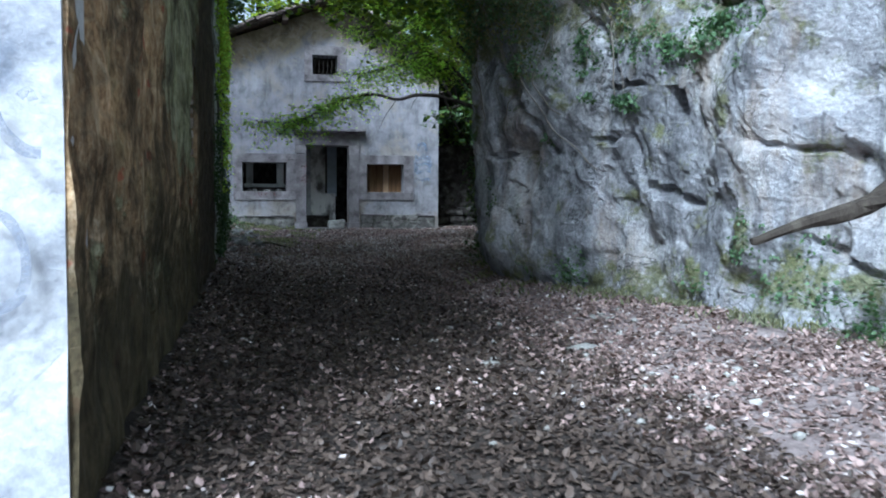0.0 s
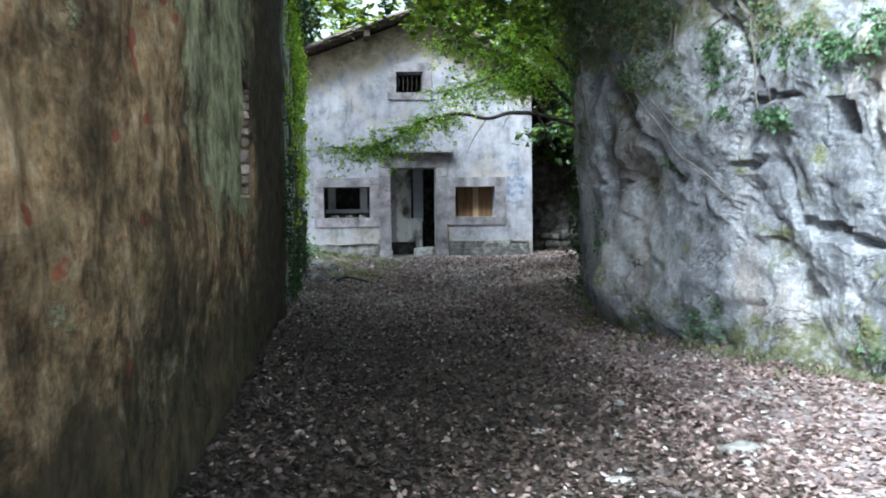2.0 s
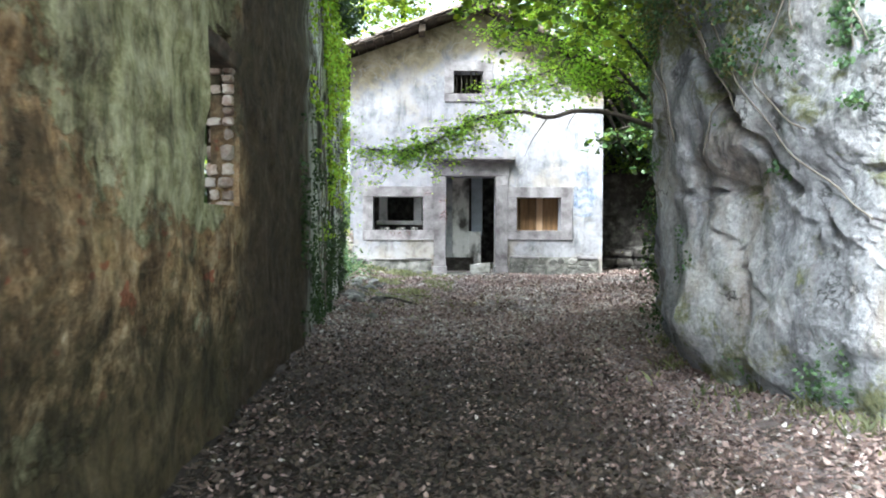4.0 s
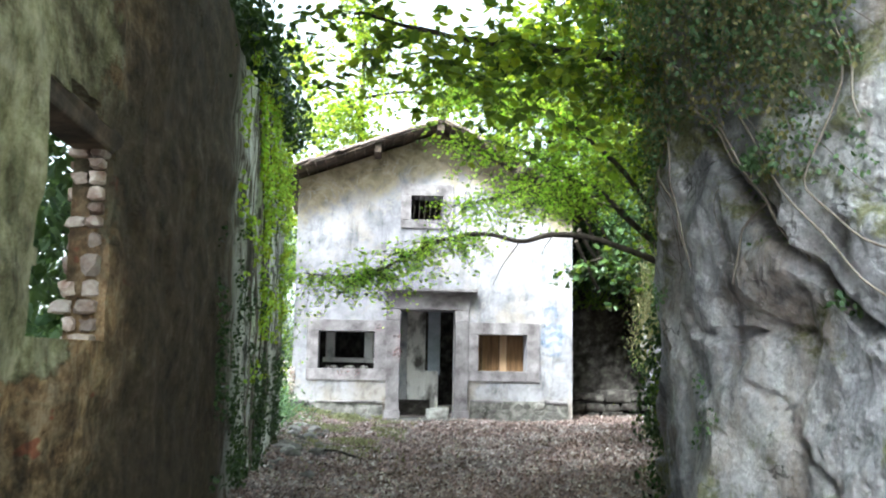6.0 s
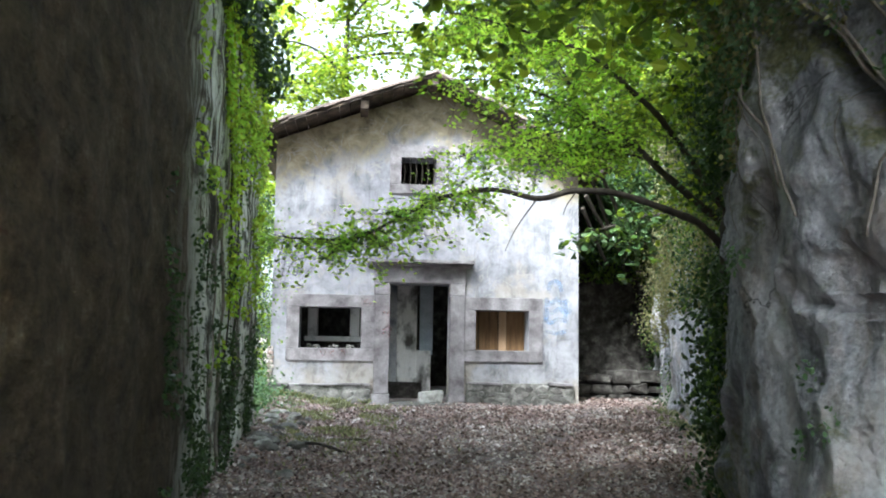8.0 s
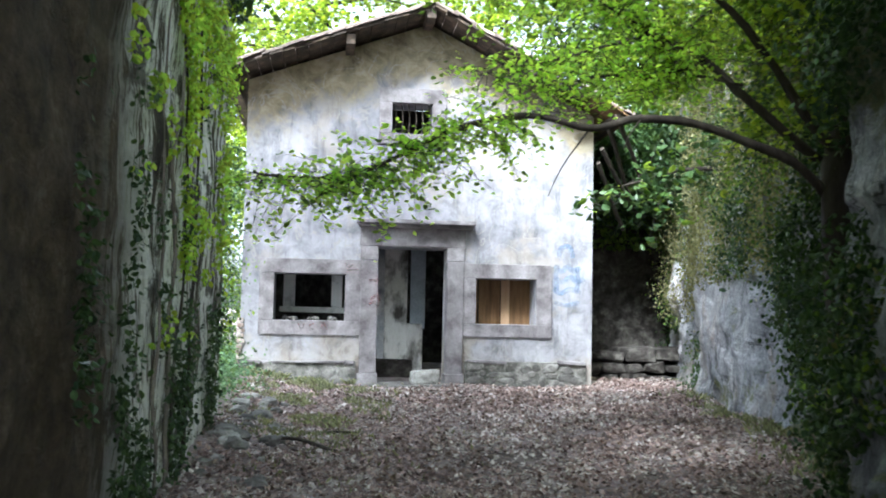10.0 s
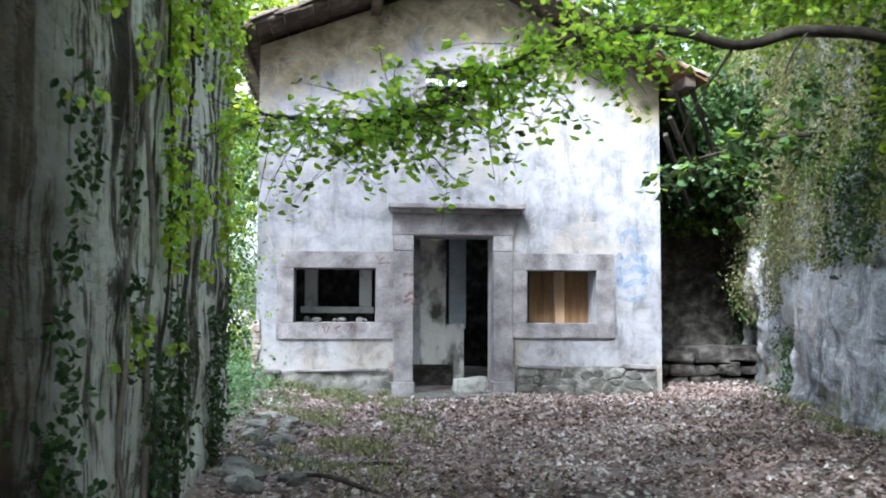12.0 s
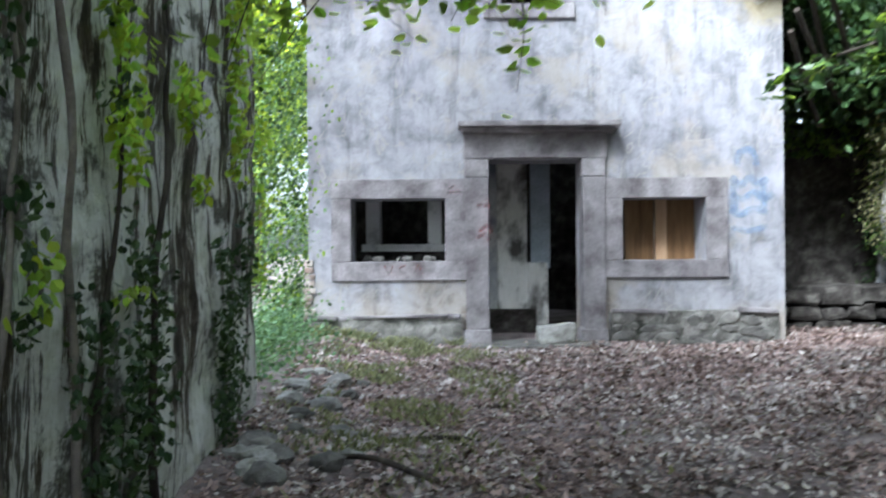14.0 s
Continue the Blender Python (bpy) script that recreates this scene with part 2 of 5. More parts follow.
    nt.links.new(n1, wob.inputs[0])
    wob.inputs[1].default_value = 3.0
    nt.links.new(sep.outputs[1], wob.inputs[2])
    nt.links.new(wob.outputs[0], damp.inputs[0])
    damp.inputs[1].default_value, damp.inputs[2].default_value, damp.inputs[4].default_value = -11.2, -10.4, 0.93
    c = mix(nt, damp.outputs[0], c, ramp(nt, n2, [(0.35, (0.022, 0.017, 0.012)), (0.55, (0.07, 0.052, 0.034)), (0.72, (0.15, 0.125, 0.09))]))
    # the far stretch keeps strips of grey render between bare, blackened masonry
    far = nt.nodes.new("ShaderNodeMapRange")
    nt.links.new(sep.outputs[1], far.inputs[0])
    far.inputs[1].default_value, far.inputs[2].default_value = -8.9, -7.7
    strip = noise_of(nt, 3.0, 10, 0.74, (1, 1.0, 0.24), 0.0, (1, 4, 2))
    fleck = noise_of(nt, 16, 6, 0.75, (1, 0.35, 0.7), 0.0, (6, 4, 2))
    g = ramp(nt, strip, [(0.36, (0.03, 0.024, 0.018)), (0.43, (0.09, 0.075, 0.055)), (0.455, (0.22, 0.2, 0.16)), (0.472, (0.66, 0.66, 0.6)), (0.55, (0.85, 0.85, 0.8)), (0.63, (0.6, 0.59, 0.53)), (0.7, (0.13, 0.12, 0.09))])
    g = mix(nt, ramp(nt, dirt, [(0.53, grey(0)), (0.58, grey(0.85))]), g, (0.05, 0.045, 0.03))
    g = mix(nt, 0.5, g, ramp(nt, n2, [(0.35, grey(0.15)), (0.5, grey(0.5)), (0.65, grey(0.75))]), 'OVERLAY')
    g = mix(nt, 0.5, g, ramp(nt, fleck, [(0.38, grey(0.05)), (0.5, grey(0.5)), (0.62, grey(0.85))]), 'OVERLAY')
    bare = noise_of(nt, 5.0, 9, 0.72, (1, 1.1, 0.14), 0.0, (9, 2, 3))
    g = mix(nt, ramp(nt, bare, [(0.545, grey(0)), (0.575, grey(0.9))]), g, ramp(nt, fleck, [(0.35, (0.025, 0.02, 0.014)), (0.6, (0.09, 0.075, 0.055)), (0.75, (0.2, 0.18, 0.14))]))
    c = mix(nt, far.outputs[0], c, g)
    h = mix(nt, 0.35, mix(nt, 0.4, n2, n3), sheet)
    finish(nt, b, c, h, 1.0, 0.045)
    return m


rock_mat = rock_material()
plaster_mat = house_plaster()
ruin_mat = ruin_plaster()
white_wall_mat = surface("lime-washed wall", [(0.34, (0.17, 0.185, 0.22)), (0.45, (0.34, 0.35, 0.375)), (0.52, (0.44, 0.445, 0.46)), (0.7, (0.52, 0.52, 0.53))], 2.2, 30, 0.9, 0.5)
stone_mat = surface("grey sandstone", [(0.32, (0.1, 0.09, 0.09)), (0.44, (0.19, 0.172, 0.176)), (0.54, (0.255, 0.235, 0.24)), (0.68, (0.35, 0.33, 0.335))], 3.4, 38, 0.88, 0.6, 0.012, vary=0.22)
rubble_mat = surface("rubble stone", [(0.3, (0.1, 0.097, 0.088)), (0.5, (0.2, 0.19, 0.175)), (0.7, (0.34, 0.33, 0.3))], 6, 35, 0.92, 0.8, 0.015, vary=0.4)
pale_stone_mat = surface("pale broken limestone", [(0.34, (0.2, 0.19, 0.17)), (0.5, (0.38, 0.37, 0.34)), (0.68, (0.52, 0.51, 0.48))], 7, 35, 0.9, 0.8, 0.02, vary=0.3)
mortar_mat = surface("earthy mortar", [(0.34, (0.06, 0.06, 0.05)), (0.46, (0.14, 0.135, 0.12)), (0.56, (0.23, 0.22, 0.2)), (0.7, (0.34, 0.33, 0.31))], 5, 30, 0.95, 0.9, 0.03)
# also gives the unlit rooms of the house their darkness by colour
dark_masonry_mat = surface("near-black masonry", [(0.35, (0.014, 0.012, 0.01)), (0.5, (0.04, 0.035, 0.031)), (0.66, (0.1, 0.093, 0.082))], 6, 20, 0.9, 0.8, 0.03)
brick_mat = surface("pale broken brick", [(0.3, (0.3, 0.19, 0.15)), (0.5, (0.52, 0.44, 0.38)), (0.7, (0.72, 0.67, 0.61))], 9, 40, 0.9, 0.7, 0.015, vary=0.55)


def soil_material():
    """Pale trodden earth, with dark soil and the passage's shade painted along the wall."""
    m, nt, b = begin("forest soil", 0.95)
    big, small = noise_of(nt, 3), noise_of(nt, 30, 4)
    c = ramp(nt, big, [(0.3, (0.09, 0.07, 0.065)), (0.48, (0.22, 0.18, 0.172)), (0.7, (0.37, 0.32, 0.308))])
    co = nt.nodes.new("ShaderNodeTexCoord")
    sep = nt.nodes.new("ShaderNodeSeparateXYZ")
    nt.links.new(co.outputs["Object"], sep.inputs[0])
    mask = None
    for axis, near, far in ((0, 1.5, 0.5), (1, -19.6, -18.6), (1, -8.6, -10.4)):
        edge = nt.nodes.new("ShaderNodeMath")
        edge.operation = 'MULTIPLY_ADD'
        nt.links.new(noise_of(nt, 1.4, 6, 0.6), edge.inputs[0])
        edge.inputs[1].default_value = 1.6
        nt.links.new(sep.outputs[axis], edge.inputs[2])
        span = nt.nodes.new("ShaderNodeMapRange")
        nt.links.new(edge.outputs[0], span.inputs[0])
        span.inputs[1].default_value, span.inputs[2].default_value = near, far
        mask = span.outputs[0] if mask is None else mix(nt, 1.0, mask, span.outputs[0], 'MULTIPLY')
    # near-black soil here also carries the shade of wall and boughs
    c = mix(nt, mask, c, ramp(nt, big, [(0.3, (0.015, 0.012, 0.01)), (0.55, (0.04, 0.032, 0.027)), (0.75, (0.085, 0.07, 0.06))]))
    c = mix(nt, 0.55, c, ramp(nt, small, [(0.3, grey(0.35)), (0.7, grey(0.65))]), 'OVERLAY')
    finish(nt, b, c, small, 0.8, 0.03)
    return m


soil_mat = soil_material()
bark_mat = surface("dark bark", [(0.3, (0.02, 0.016, 0.013)), (0.6, (0.06, 0.05, 0.04)), (0.8, (0.11, 0.1, 0.08))], 9, 60, 0.9, 0.7, 0.01, (1, 1, 0.3))
mossy_bark_mat = surface("mossy bark", [(0.3, (0.04, 0.05, 0.015)), (0.5, (0.1, 0.1, 0.05)), (0.75, (0.2, 0.2, 0.08))], 6, 50, 0.9, 0.7, 0.01)
root_mat = surface("pale dry roots", [(0.3, (0.14, 0.12, 0.1)), (0.7, (0.3, 0.27, 0.23))], 9, 60, 0.9, 0.5)
timber_mat = surface("weathered roof timber", [(0.3, (0.035, 0.028, 0.024)), (0.5, (0.085, 0.066, 0.052)), (0.72, (0.22, 0.16, 0.11))], 5, 50, 0.85, 0.5, 0.006, (1, 1, 1), 0.35)
tile_mat = surface("lichened clay tile", [(0.3, (0.12, 0.09, 0.075)), (0.5, (0.24, 0.19, 0.16)), (0.72, (0.36, 0.32, 0.28))], 5, 45, 0.9, 0.6, 0.008, vary=0.4)
board_mat = surface("tan plywood board", [(0.34, (0.08, 0.042, 0.018)), (0.5, (0.17, 0.095, 0.042)), (0.68, (0.26, 0.16, 0.08))], 3, 60, 0.6, 0.15, 0.003, (3, 3, 0.3), 0.3)
pale_board_mat = surface("pale raw board", [(0.3, (0.3, 0.18, 0.1)), (0.7, (0.42, 0.29, 0.18))], 3, 60, 0.6, 0.15, 0.003, (3, 3, 0.3))
blue_board_mat = surface("faded blue-grey door", [(0.3, (0.3, 0.34, 0.4)), (0.7, (0.5, 0.55, 0.62))], 3, 40, 0.7, 0.2)
dim_plaster_mat = surface("sooty inner plaster", [(0.36, (0.1, 0.095, 0.085)), (0.45, (0.42, 0.41, 0.39)), (0.52, (0.72, 0.71, 0.68)), (0.7, (0.82, 0.81, 0.78))], 3.2, 30, 0.95, 0.5, 0.012, (1, 1, 0.55))
whitewash_mat = surface("whitewashed inner frame", [(0.34, (0.4, 0.4, 0.4)), (0.46, (0.8, 0.8, 0.8)), (0.7, (0.86, 0.86, 0.86))], 4, 40, 0.9, 0.3)


def sprayed(name, colour, cover):
    """Faded spray paint that lets the wall show through."""
    m, nt, b = begin(name, 0.9)
    b.inputs["Base Color"].default_value = (*colour, 1)
    nt.links.new(ramp(nt, noise_of(nt, 11, 6, 0.7), [(0.34, grey(0.05)), (0.6, grey(cover))]), b.inputs["Alpha"])
    return m


blue_paint_mat = sprayed("sprayed blue paint", (0.17, 0.27, 0.42), 0.5)
red_paint_mat = sprayed("faded red paint", (0.26, 0.1, 0.1), 0.7)
grey_paint_mat = sprayed("sprayed grey paint", (0.2, 0.22, 0.27), 0.8)
litter_brown_mat = leaf_material("dry brown leaves", (0.09, 0.06, 0.054), (0.45, 0.335, 0.305), 0.7, 0.05)
litter_shade_mat = leaf_material("leaves darkened for shade", (0.025, 0.018, 0.015), (0.12, 0.09, 0.072), 0.5, 0.05)
litter_pale_mat = leaf_material("pale dry leaves", (0.3, 0.25, 0.235), (0.74, 0.68, 0.65), 0.6, 0.05)
leaf_mat = leaf_material("green leaves", (0.05, 0.1, 0.022), (0.19, 0.28, 0.06), 0.45, 0.42)
young_leaf_mat = leaf_material("young yellow-green leaves", (0.14, 0.23, 0.035), (0.38, 0.46, 0.07), 0.45, 0.5)
lime_leaf_mat = leaf_material("thin lime-green leaves", (0.2, 0.38, 0.07), (0.56, 0.72, 0.2), 0.45, 0.62)
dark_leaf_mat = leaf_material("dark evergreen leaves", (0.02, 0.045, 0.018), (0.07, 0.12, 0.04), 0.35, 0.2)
olive_leaf_mat = leaf_material("dry olive creepers", (0.09, 0.1, 0.045), (0.3, 0.285, 0.15), 0.6, 0.3)
herb_mat = leaf_material("cool green herbs", (0.05, 0.1, 0.05), (0.17, 0.27, 0.15), 0.5, 0.3)
grass_mat = leaf_material("grass and herbs", (0.09, 0.105, 0.065), (0.3, 0.31, 0.21), 0.6, 0.35)


# ---- building helpers ----
def part(name, bm, material, parent=None, label=""):
    """Links a bmesh as one mesh object, under a thing or a part if one is given."""
    me = bpy.data.meshes.new(name)
    bm.to_mesh(me)
    bm.free()
    me.materials.append(material)
    ob = new(name, me)
    if parent is not None:
        ob.parent = parent
    return tagged(ob, label) if label else ob


def mesh_of(name, verts, faces, material, parent=None, smooth=False):
    me = bpy.data.meshes.new(name)
    me.from_pydata([tuple(v) for v in verts], [], faces)
    me.materials.append(material)
    if smooth:
        me.polygons.foreach_set("use_smooth", [True] * len(me.polygons))
    me.update()
    ob = new(name, me)
    if parent is not None:
        ob.parent = parent
    return ob


def thing(name, label, category, group="", kind="", at=(0, 0, 0)):
    ob = new(name)
    ob.location = at
    return tagged(ob, label, category, group, kind)


def block(x0, x1, y0, y1, z0, z1, rough=0.0, bevel=0.012, seed=0):
    """A worked block with softened, slightly uneven edges."""
    bm = bmesh.new()
    bmesh.ops.create_cube(bm, size=1)
    for v in bm.verts:
        v.co = Vector((x0 + (v.co.x + .5) * (x1 - x0), y0 + (v.co.y + .5) * (y1 - y0), z0 + (v.co.z + .5) * (z1 - z0)))
    bevel = min(bevel, 0.3 * min(x1 - x0, y1 - y0, z1 - z0))
    if bevel > 0:
        bmesh.ops.bevel(bm, geom=bm.edges[:], offset=bevel, segments=2, affect='EDGES', profile=0.6)
    if rough:
        rng = random.Random(seed)
        off = Vector((rng.random() * 50, rng.random() * 50, rng.random() * 50))
        for v in bm.verts:
            v.co += rough * noise.noise_vector(v.co * 6 + off)
    return bm


def boulder(r, seed, flat=0.6, cuts=2):
    bm = bmesh.new()
    bmesh.ops.create_icosphere(bm, subdivisions=cuts, radius=1)
    off = Vector((seed * 3.7, seed * 1.3, seed * 7.1))
    for v in bm.verts:
        d = 1 + 0.45 * noise.noise(v.co * 1.3 + off) + 0.18 * noise.noise(v.co * 3.5 + off)
        v.co = Vector((v.co.x * r[0] * d, v.co.y * r[1] * d, v.co.z * r[2] * d))
    return bm


def tube(points, radii, sides=8, wobble=0.0, seed=0):
    """Verts and faces of a tapering limb along points."""
    verts, faces = [], []
    pts = [Vector(p) for p in points]
    for i, p in enumerate(pts):
        d = (pts[min(i + 1, len(pts) - 1)] - pts[max(i - 1, 0)]).normalized()
        a = d.cross(Vector((0.31, 0.2, 0.93))).normalized()
        b = d.cross(a)
        for k in range(sides):
            w = 2 * math.pi * k / sides
            r = radii[i] * (1 + wobble * noise.noise(p * 5 + Vector((seed, k * 0.7, 0))))
            verts.append(p + r * (math.cos(w) * a + math.sin(w) * b))
    n = len(pts)
    for i in range(n - 1):
        for k in range(sides):
            q = (k + 1) % sides
            faces.append((i * sides + k, i * sides + q, (i + 1) * sides + q, (i + 1) * sides + k))
    faces.append(tuple(range(sides))[::-1])
    faces.append(tuple((n - 1) * sides + k for k in range(sides)))
    return verts, faces


def smooth_path(points, steps=6, wander=0.0, seed=0):
    """A rounded line through the points."""
    p = [Vector(q) for q in points]
    out = []
    for i in range(len(p) - 1):
        a, b, c, d = p[max(i - 1, 0)], p[i], p[i + 1], p[min(i + 2, len(p) - 1)]
        for s in range(steps):
            t = s / steps
            q = 0.5 * (2 * b + (c - a) * t + (2 * a - 5 * b + 4 * c - d) * t * t + (3 * b - a - 3 * c + d) * t ** 3)
            out.append(q + wander * noise.noise_vector(q * 2.3 + Vector((seed * 9.1, 0, 0))))
    return out + [p[-1]]


def join(pieces):
    verts, faces = [], []
    for v, f in pieces:
        n = len(verts)
        verts += list(v)
        faces += [tuple(i + n for i in q) for q in f]
    return verts, faces


LEAF = np.array([(0, 0, 0), (.34, .28, .05), (.30, .66, .03), (0, 1, -.12), (-.30, .66, .03), (-.34, .28, .05)])


def leaves(rng, centres, size, droop=0.35, flat=0.6, spread=0.3):
    """Verts and faces of many small folded leaves round the centres."""
    c = np.asarray(centres, dtype=float)
    n = len(c)
    az = rng.uniform(0, 2 * np.pi, n)
    tilt = rng.normal(-droop, 0.35, n)
    roll = rng.normal(0, 1.0 - flat, n) * 1.3
    y = np.stack([np.cos(az) * np.cos(tilt), np.sin(az) * np.cos(tilt), np.sin(tilt)], 1)
    side = np.stack([-np.sin(az), np.cos(az), np.zeros(n)], 1)
    up = np.cross(y, -side)
    x = side * np.cos(roll)[:, None] + up * np.sin(roll)[:, None]
    z = np.cross(x, y)
    s = size * rng.uniform(1 - spread, 1 + spread, n)
    v = c[:, None, :] + s[:, None, None] * (LEAF[None, :, 0, None] * x[:, None] + LEAF[None, :, 1, None] * y[:, None] + LEAF[None, :, 2, None] * z[:, None])
    v = v.reshape(-1, 3)
    k = (np.arange(n) * 6)[:, None]
    f = np.concatenate([k + np.array([[0, 1, 2, 3]]), k + np.array([[0, 3, 4, 5]])])
    return v.tolist(), [tuple(q) for q in f.tolist()]


def smooth_step(a, b, x):
    t = min(1.0, max(0.0, (x - a) / (b - a)))
    return t * t * (3 - 2 * t)


def table(rows, x):
    for (a, p), (b, q) in zip(rows, rows[1:]):
        if x <= b:
            return p + (q - p) * smooth_step(a, b, x) if x > a else p
    return rows[-1][1]


def ground_z(x, y):
    """Height of the trodden ground."""
    z = table([(-40, -.9), (-24, -.6), (-20, -.42), (-16, -.38), (-10, -.36), (-7, -.24), (-4, -.06), (-1, .05), (2, .08)], y)
    z += 0.14 * smooth_step(-1.5, -2.3, x) * smooth_step(-21, -18, y)
    z += 0.2 * smooth_step(0.5, 1.8, x) * smooth_step(-20, -14, y) * smooth_step(-2, -6, y)
    near = 1.0 if abs(x) < 12 and -30 < y < 8 else 0.4
    return z + near * (0.035 * noise.noise(Vector((x * 0.9, y * 0.9, 0))) + 0.016 * noise.noise(Vector((x * 3.1, y * 3.1, 2))))


def grid_wall(name, place, us, vs, openings, depth, material, parent=None, top=None, bump=0.006, seed=0, keep=None):
    """A thick wall as a fine grid: place(u, v, d) gives a point, openings are (u0, u1, v0, v1) and go through."""
    for u0, u1, v0, v1 in openings:
        us, vs = us + [u0, u1], vs + [v0, v1]
    us, vs = sorted(set(round(u, 4) for u in us)), sorted(set(round(v, 4) for v in vs))
    nu, nv = len(us), len(vs)

    def inside(i, j):
        if not (0 <= i < nu - 1 and 0 <= j < nv - 1):
            return False
        u, v = (us[i] + us[i + 1]) / 2, (vs[j] + vs[j + 1]) / 2
        if keep and not keep(u, v):
            return False
        return not any(a < u < b and c < v < d for a, b, c, d in openings)
    verts, faces, index = [], [], {}

    def vert(i, j, back):
        key = (i, j, back)
        if key not in index:
            u, v = us[i], vs[j]
            if top:
                v = top(u, v)
            d = 0 if back else bump * (noise.fractal(Vector((u * 1.7 + seed, v * 1.7, seed)), 1.0, 2.0, 5) )
            index[key] = len(verts)
            verts.append(place(u, v, depth if back else d))
        return index[key]
    for i in range(nu - 1):
        for j in range(nv - 1):
            if not inside(i, j):
                continue
            faces.append((vert(i, j, 0), vert(i + 1, j, 0), vert(i + 1, j + 1, 0), vert(i, j + 1, 0)))
            faces.append((vert(i, j + 1, 1), vert(i + 1, j + 1, 1), vert(i + 1, j, 1), vert(i, j, 1)))
            for di, dj, a, b in ((-1, 0, (i, j + 1), (i, j)), (1, 0, (i + 1, j), (i + 1, j + 1)), (0, -1, (i, j), (i + 1, j)), (0, 1, (i + 1, j + 1), (i, j + 1))):
                if not inside(i + di, j + dj):
                    faces.append((vert(*b, 0), vert(*a, 0), vert(*a, 1), vert(*b, 1)))
    return mesh_of(name, verts, faces, material, parent)


def steps(a, b, d):
    n = max(1, round((b - a) / d))
    return [a + (b - a) * i / n for i in range(n + 1)]


# ---- ground ----
def lay_ground():
    xs = [-400, -150, -60, -30, -16, -10] + steps(-7, 7, 0.12) + [10, 16, 30, 60, 150, 400]
    ys = [-400, -150, -80, -45, -34, -28] + steps(-25, 5, 0.12) + [8, 14, 25, 60, 150, 400]
    verts = [(x, y, ground_z(x, y)) for y in ys for x in xs]
    n = len(xs)
    faces = [(j * n + i, j * n + i + 1, (j + 1) * n + i + 1, (j + 1) * n + i) for j in range(len(ys) - 1) for i in range(n - 1)]
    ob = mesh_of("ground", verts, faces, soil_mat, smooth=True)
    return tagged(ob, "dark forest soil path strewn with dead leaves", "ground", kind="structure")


lay_ground()


# ---- rock face ----
BASE = [(-30, 6.5), (-19, 3.9), (-16.2, 2.95), (-15, 2.25), (-13.5, 2.0), (-12, 1.62), (-11, 1.47), (-10, 1.62), (-8.6, 2.0), (-7, 2.75), (-5.3, 3.1), (-3, 3.5), (-1.5, 3.8), (0.8, 4.3), (4, 4.8)]
LEAN = [(-30, .3), (-16, .15), (-14, 0.05), (-12.5, -.22), (-11.3, -.38), (-10.3, -.42), (-9.2, -.25), (-7, .0), (-4, .1), (4, .2)]


CLEFTS = [(-11.4, 2.45, -12.5, 1.3, .08, .2), (-11.1, 2.9, -11.7, 2.1, .08, .2), (-11.1, 1.35, -11.9, 1.32, .04, .14), (-13.6, 1.4, -13.75, .95, .045, .14), (-13.75, .95, -14.45, .74, .05, .16),
          (-13.3, 1.95, -13.85, 1.9, .04, .15), (-13.0, 1.4, -13.6, 1.42, .035, .12), (-11.6, 1.0, -12.3, .45, .04, .12), (-14.3, 2.6, -15.2, 2.45, .04, .14), (-15.2, 1.3, -15.9, 1.15, .04, .14), (-12.6, 3.1, -13.3, 2.2, .06, .18), (-15.4, .5, -16.2, .1, .05, .12)]


def facets(y, z, size, seed, tilt, step):
    """Angular blocks: each one a tilted plane of its own, worn together along the joints."""
    q = Vector(((y + .45 * z) / size, (z - .3 * y) / (size * 1.25), seed)) + .3 * noise.noise_vector(Vector((y * 1.3 / size, z * 1.3 / size, seed)))
    near, cells = noise.voronoi(q)
    planes = []
    for c in cells[:2]:
        turn = 2.2 * noise.noise_vector(c * 3.1 + Vector((seed, 3.1, 5.7)))
        planes.append(tilt * size * (turn.x * (q.x - c.x) + turn.y * (q.y - c.y)) + step * turn.z)
    w = smooth_step(-.16, .16, near[1] - near[0])
    return planes[0] * w + planes[1] * (1 - w)


def rock_x(y, z):
    """How far out the cliff stands at a place along the path and a height."""
    x = table(BASE, y) + table(LEAN, y) * smooth_step(-.45, .3, z)
    x += table([(-20, .16), (-13.5, .12), (-11, -.03), (-9, .05), (0, .1)], y) * max(0, z - 2.6)
    x += 0.13 * noise.fractal(Vector((y * 0.6, z * 0.5, 1.3)), 0.9, 2.1, 4)
    x += facets(y, z, 1.3, 1.5, .15, .02) + facets(y, z, .5, 6.5, .18, .012) + facets(y, z, .2, 9.5, .14, .003)
    x += 0.04 * noise.fractal(Vector((y * 3.2, z * 2.0, 7)), 0.7, 2.1, 6)
    x += 0.05 * abs(noise.noise(Vector((y * 1.9 + z * 1.3, z * 1.2 - y * .6, 4))))
    # clefts: from (y, z) to (y, z), half width, depth
    if z < 4.2 and -17 < y < -9:
        for y0, z0, y1, z1, w, d in CLEFTS:
            if min(y0, y1) - .4 < y < max(y0, y1) + .4:
                k = ((y - y0) * (y1 - y0) + (z - z0) * (z1 - z0)) / ((y1 - y0) ** 2 + (z1 - z0) ** 2)
                k = min(1.0, max(0.0, k))
                jig = .07 * noise.noise(Vector((y * 5, z * 5, 6)))
                e = math.hypot(y - y0 - k * (y1 - y0), z - z0 - k * (z1 - z0) + jig)
                x += d * (1 - smooth_step(w * .3, w * 1.2, e)) * (1 - .6 * abs(2 * k - 1))
    if -14.22 < y < -14.04 and 1.6 < z < 1.86 + .3 * (y + 14.1):
        x += 0.5
    return x


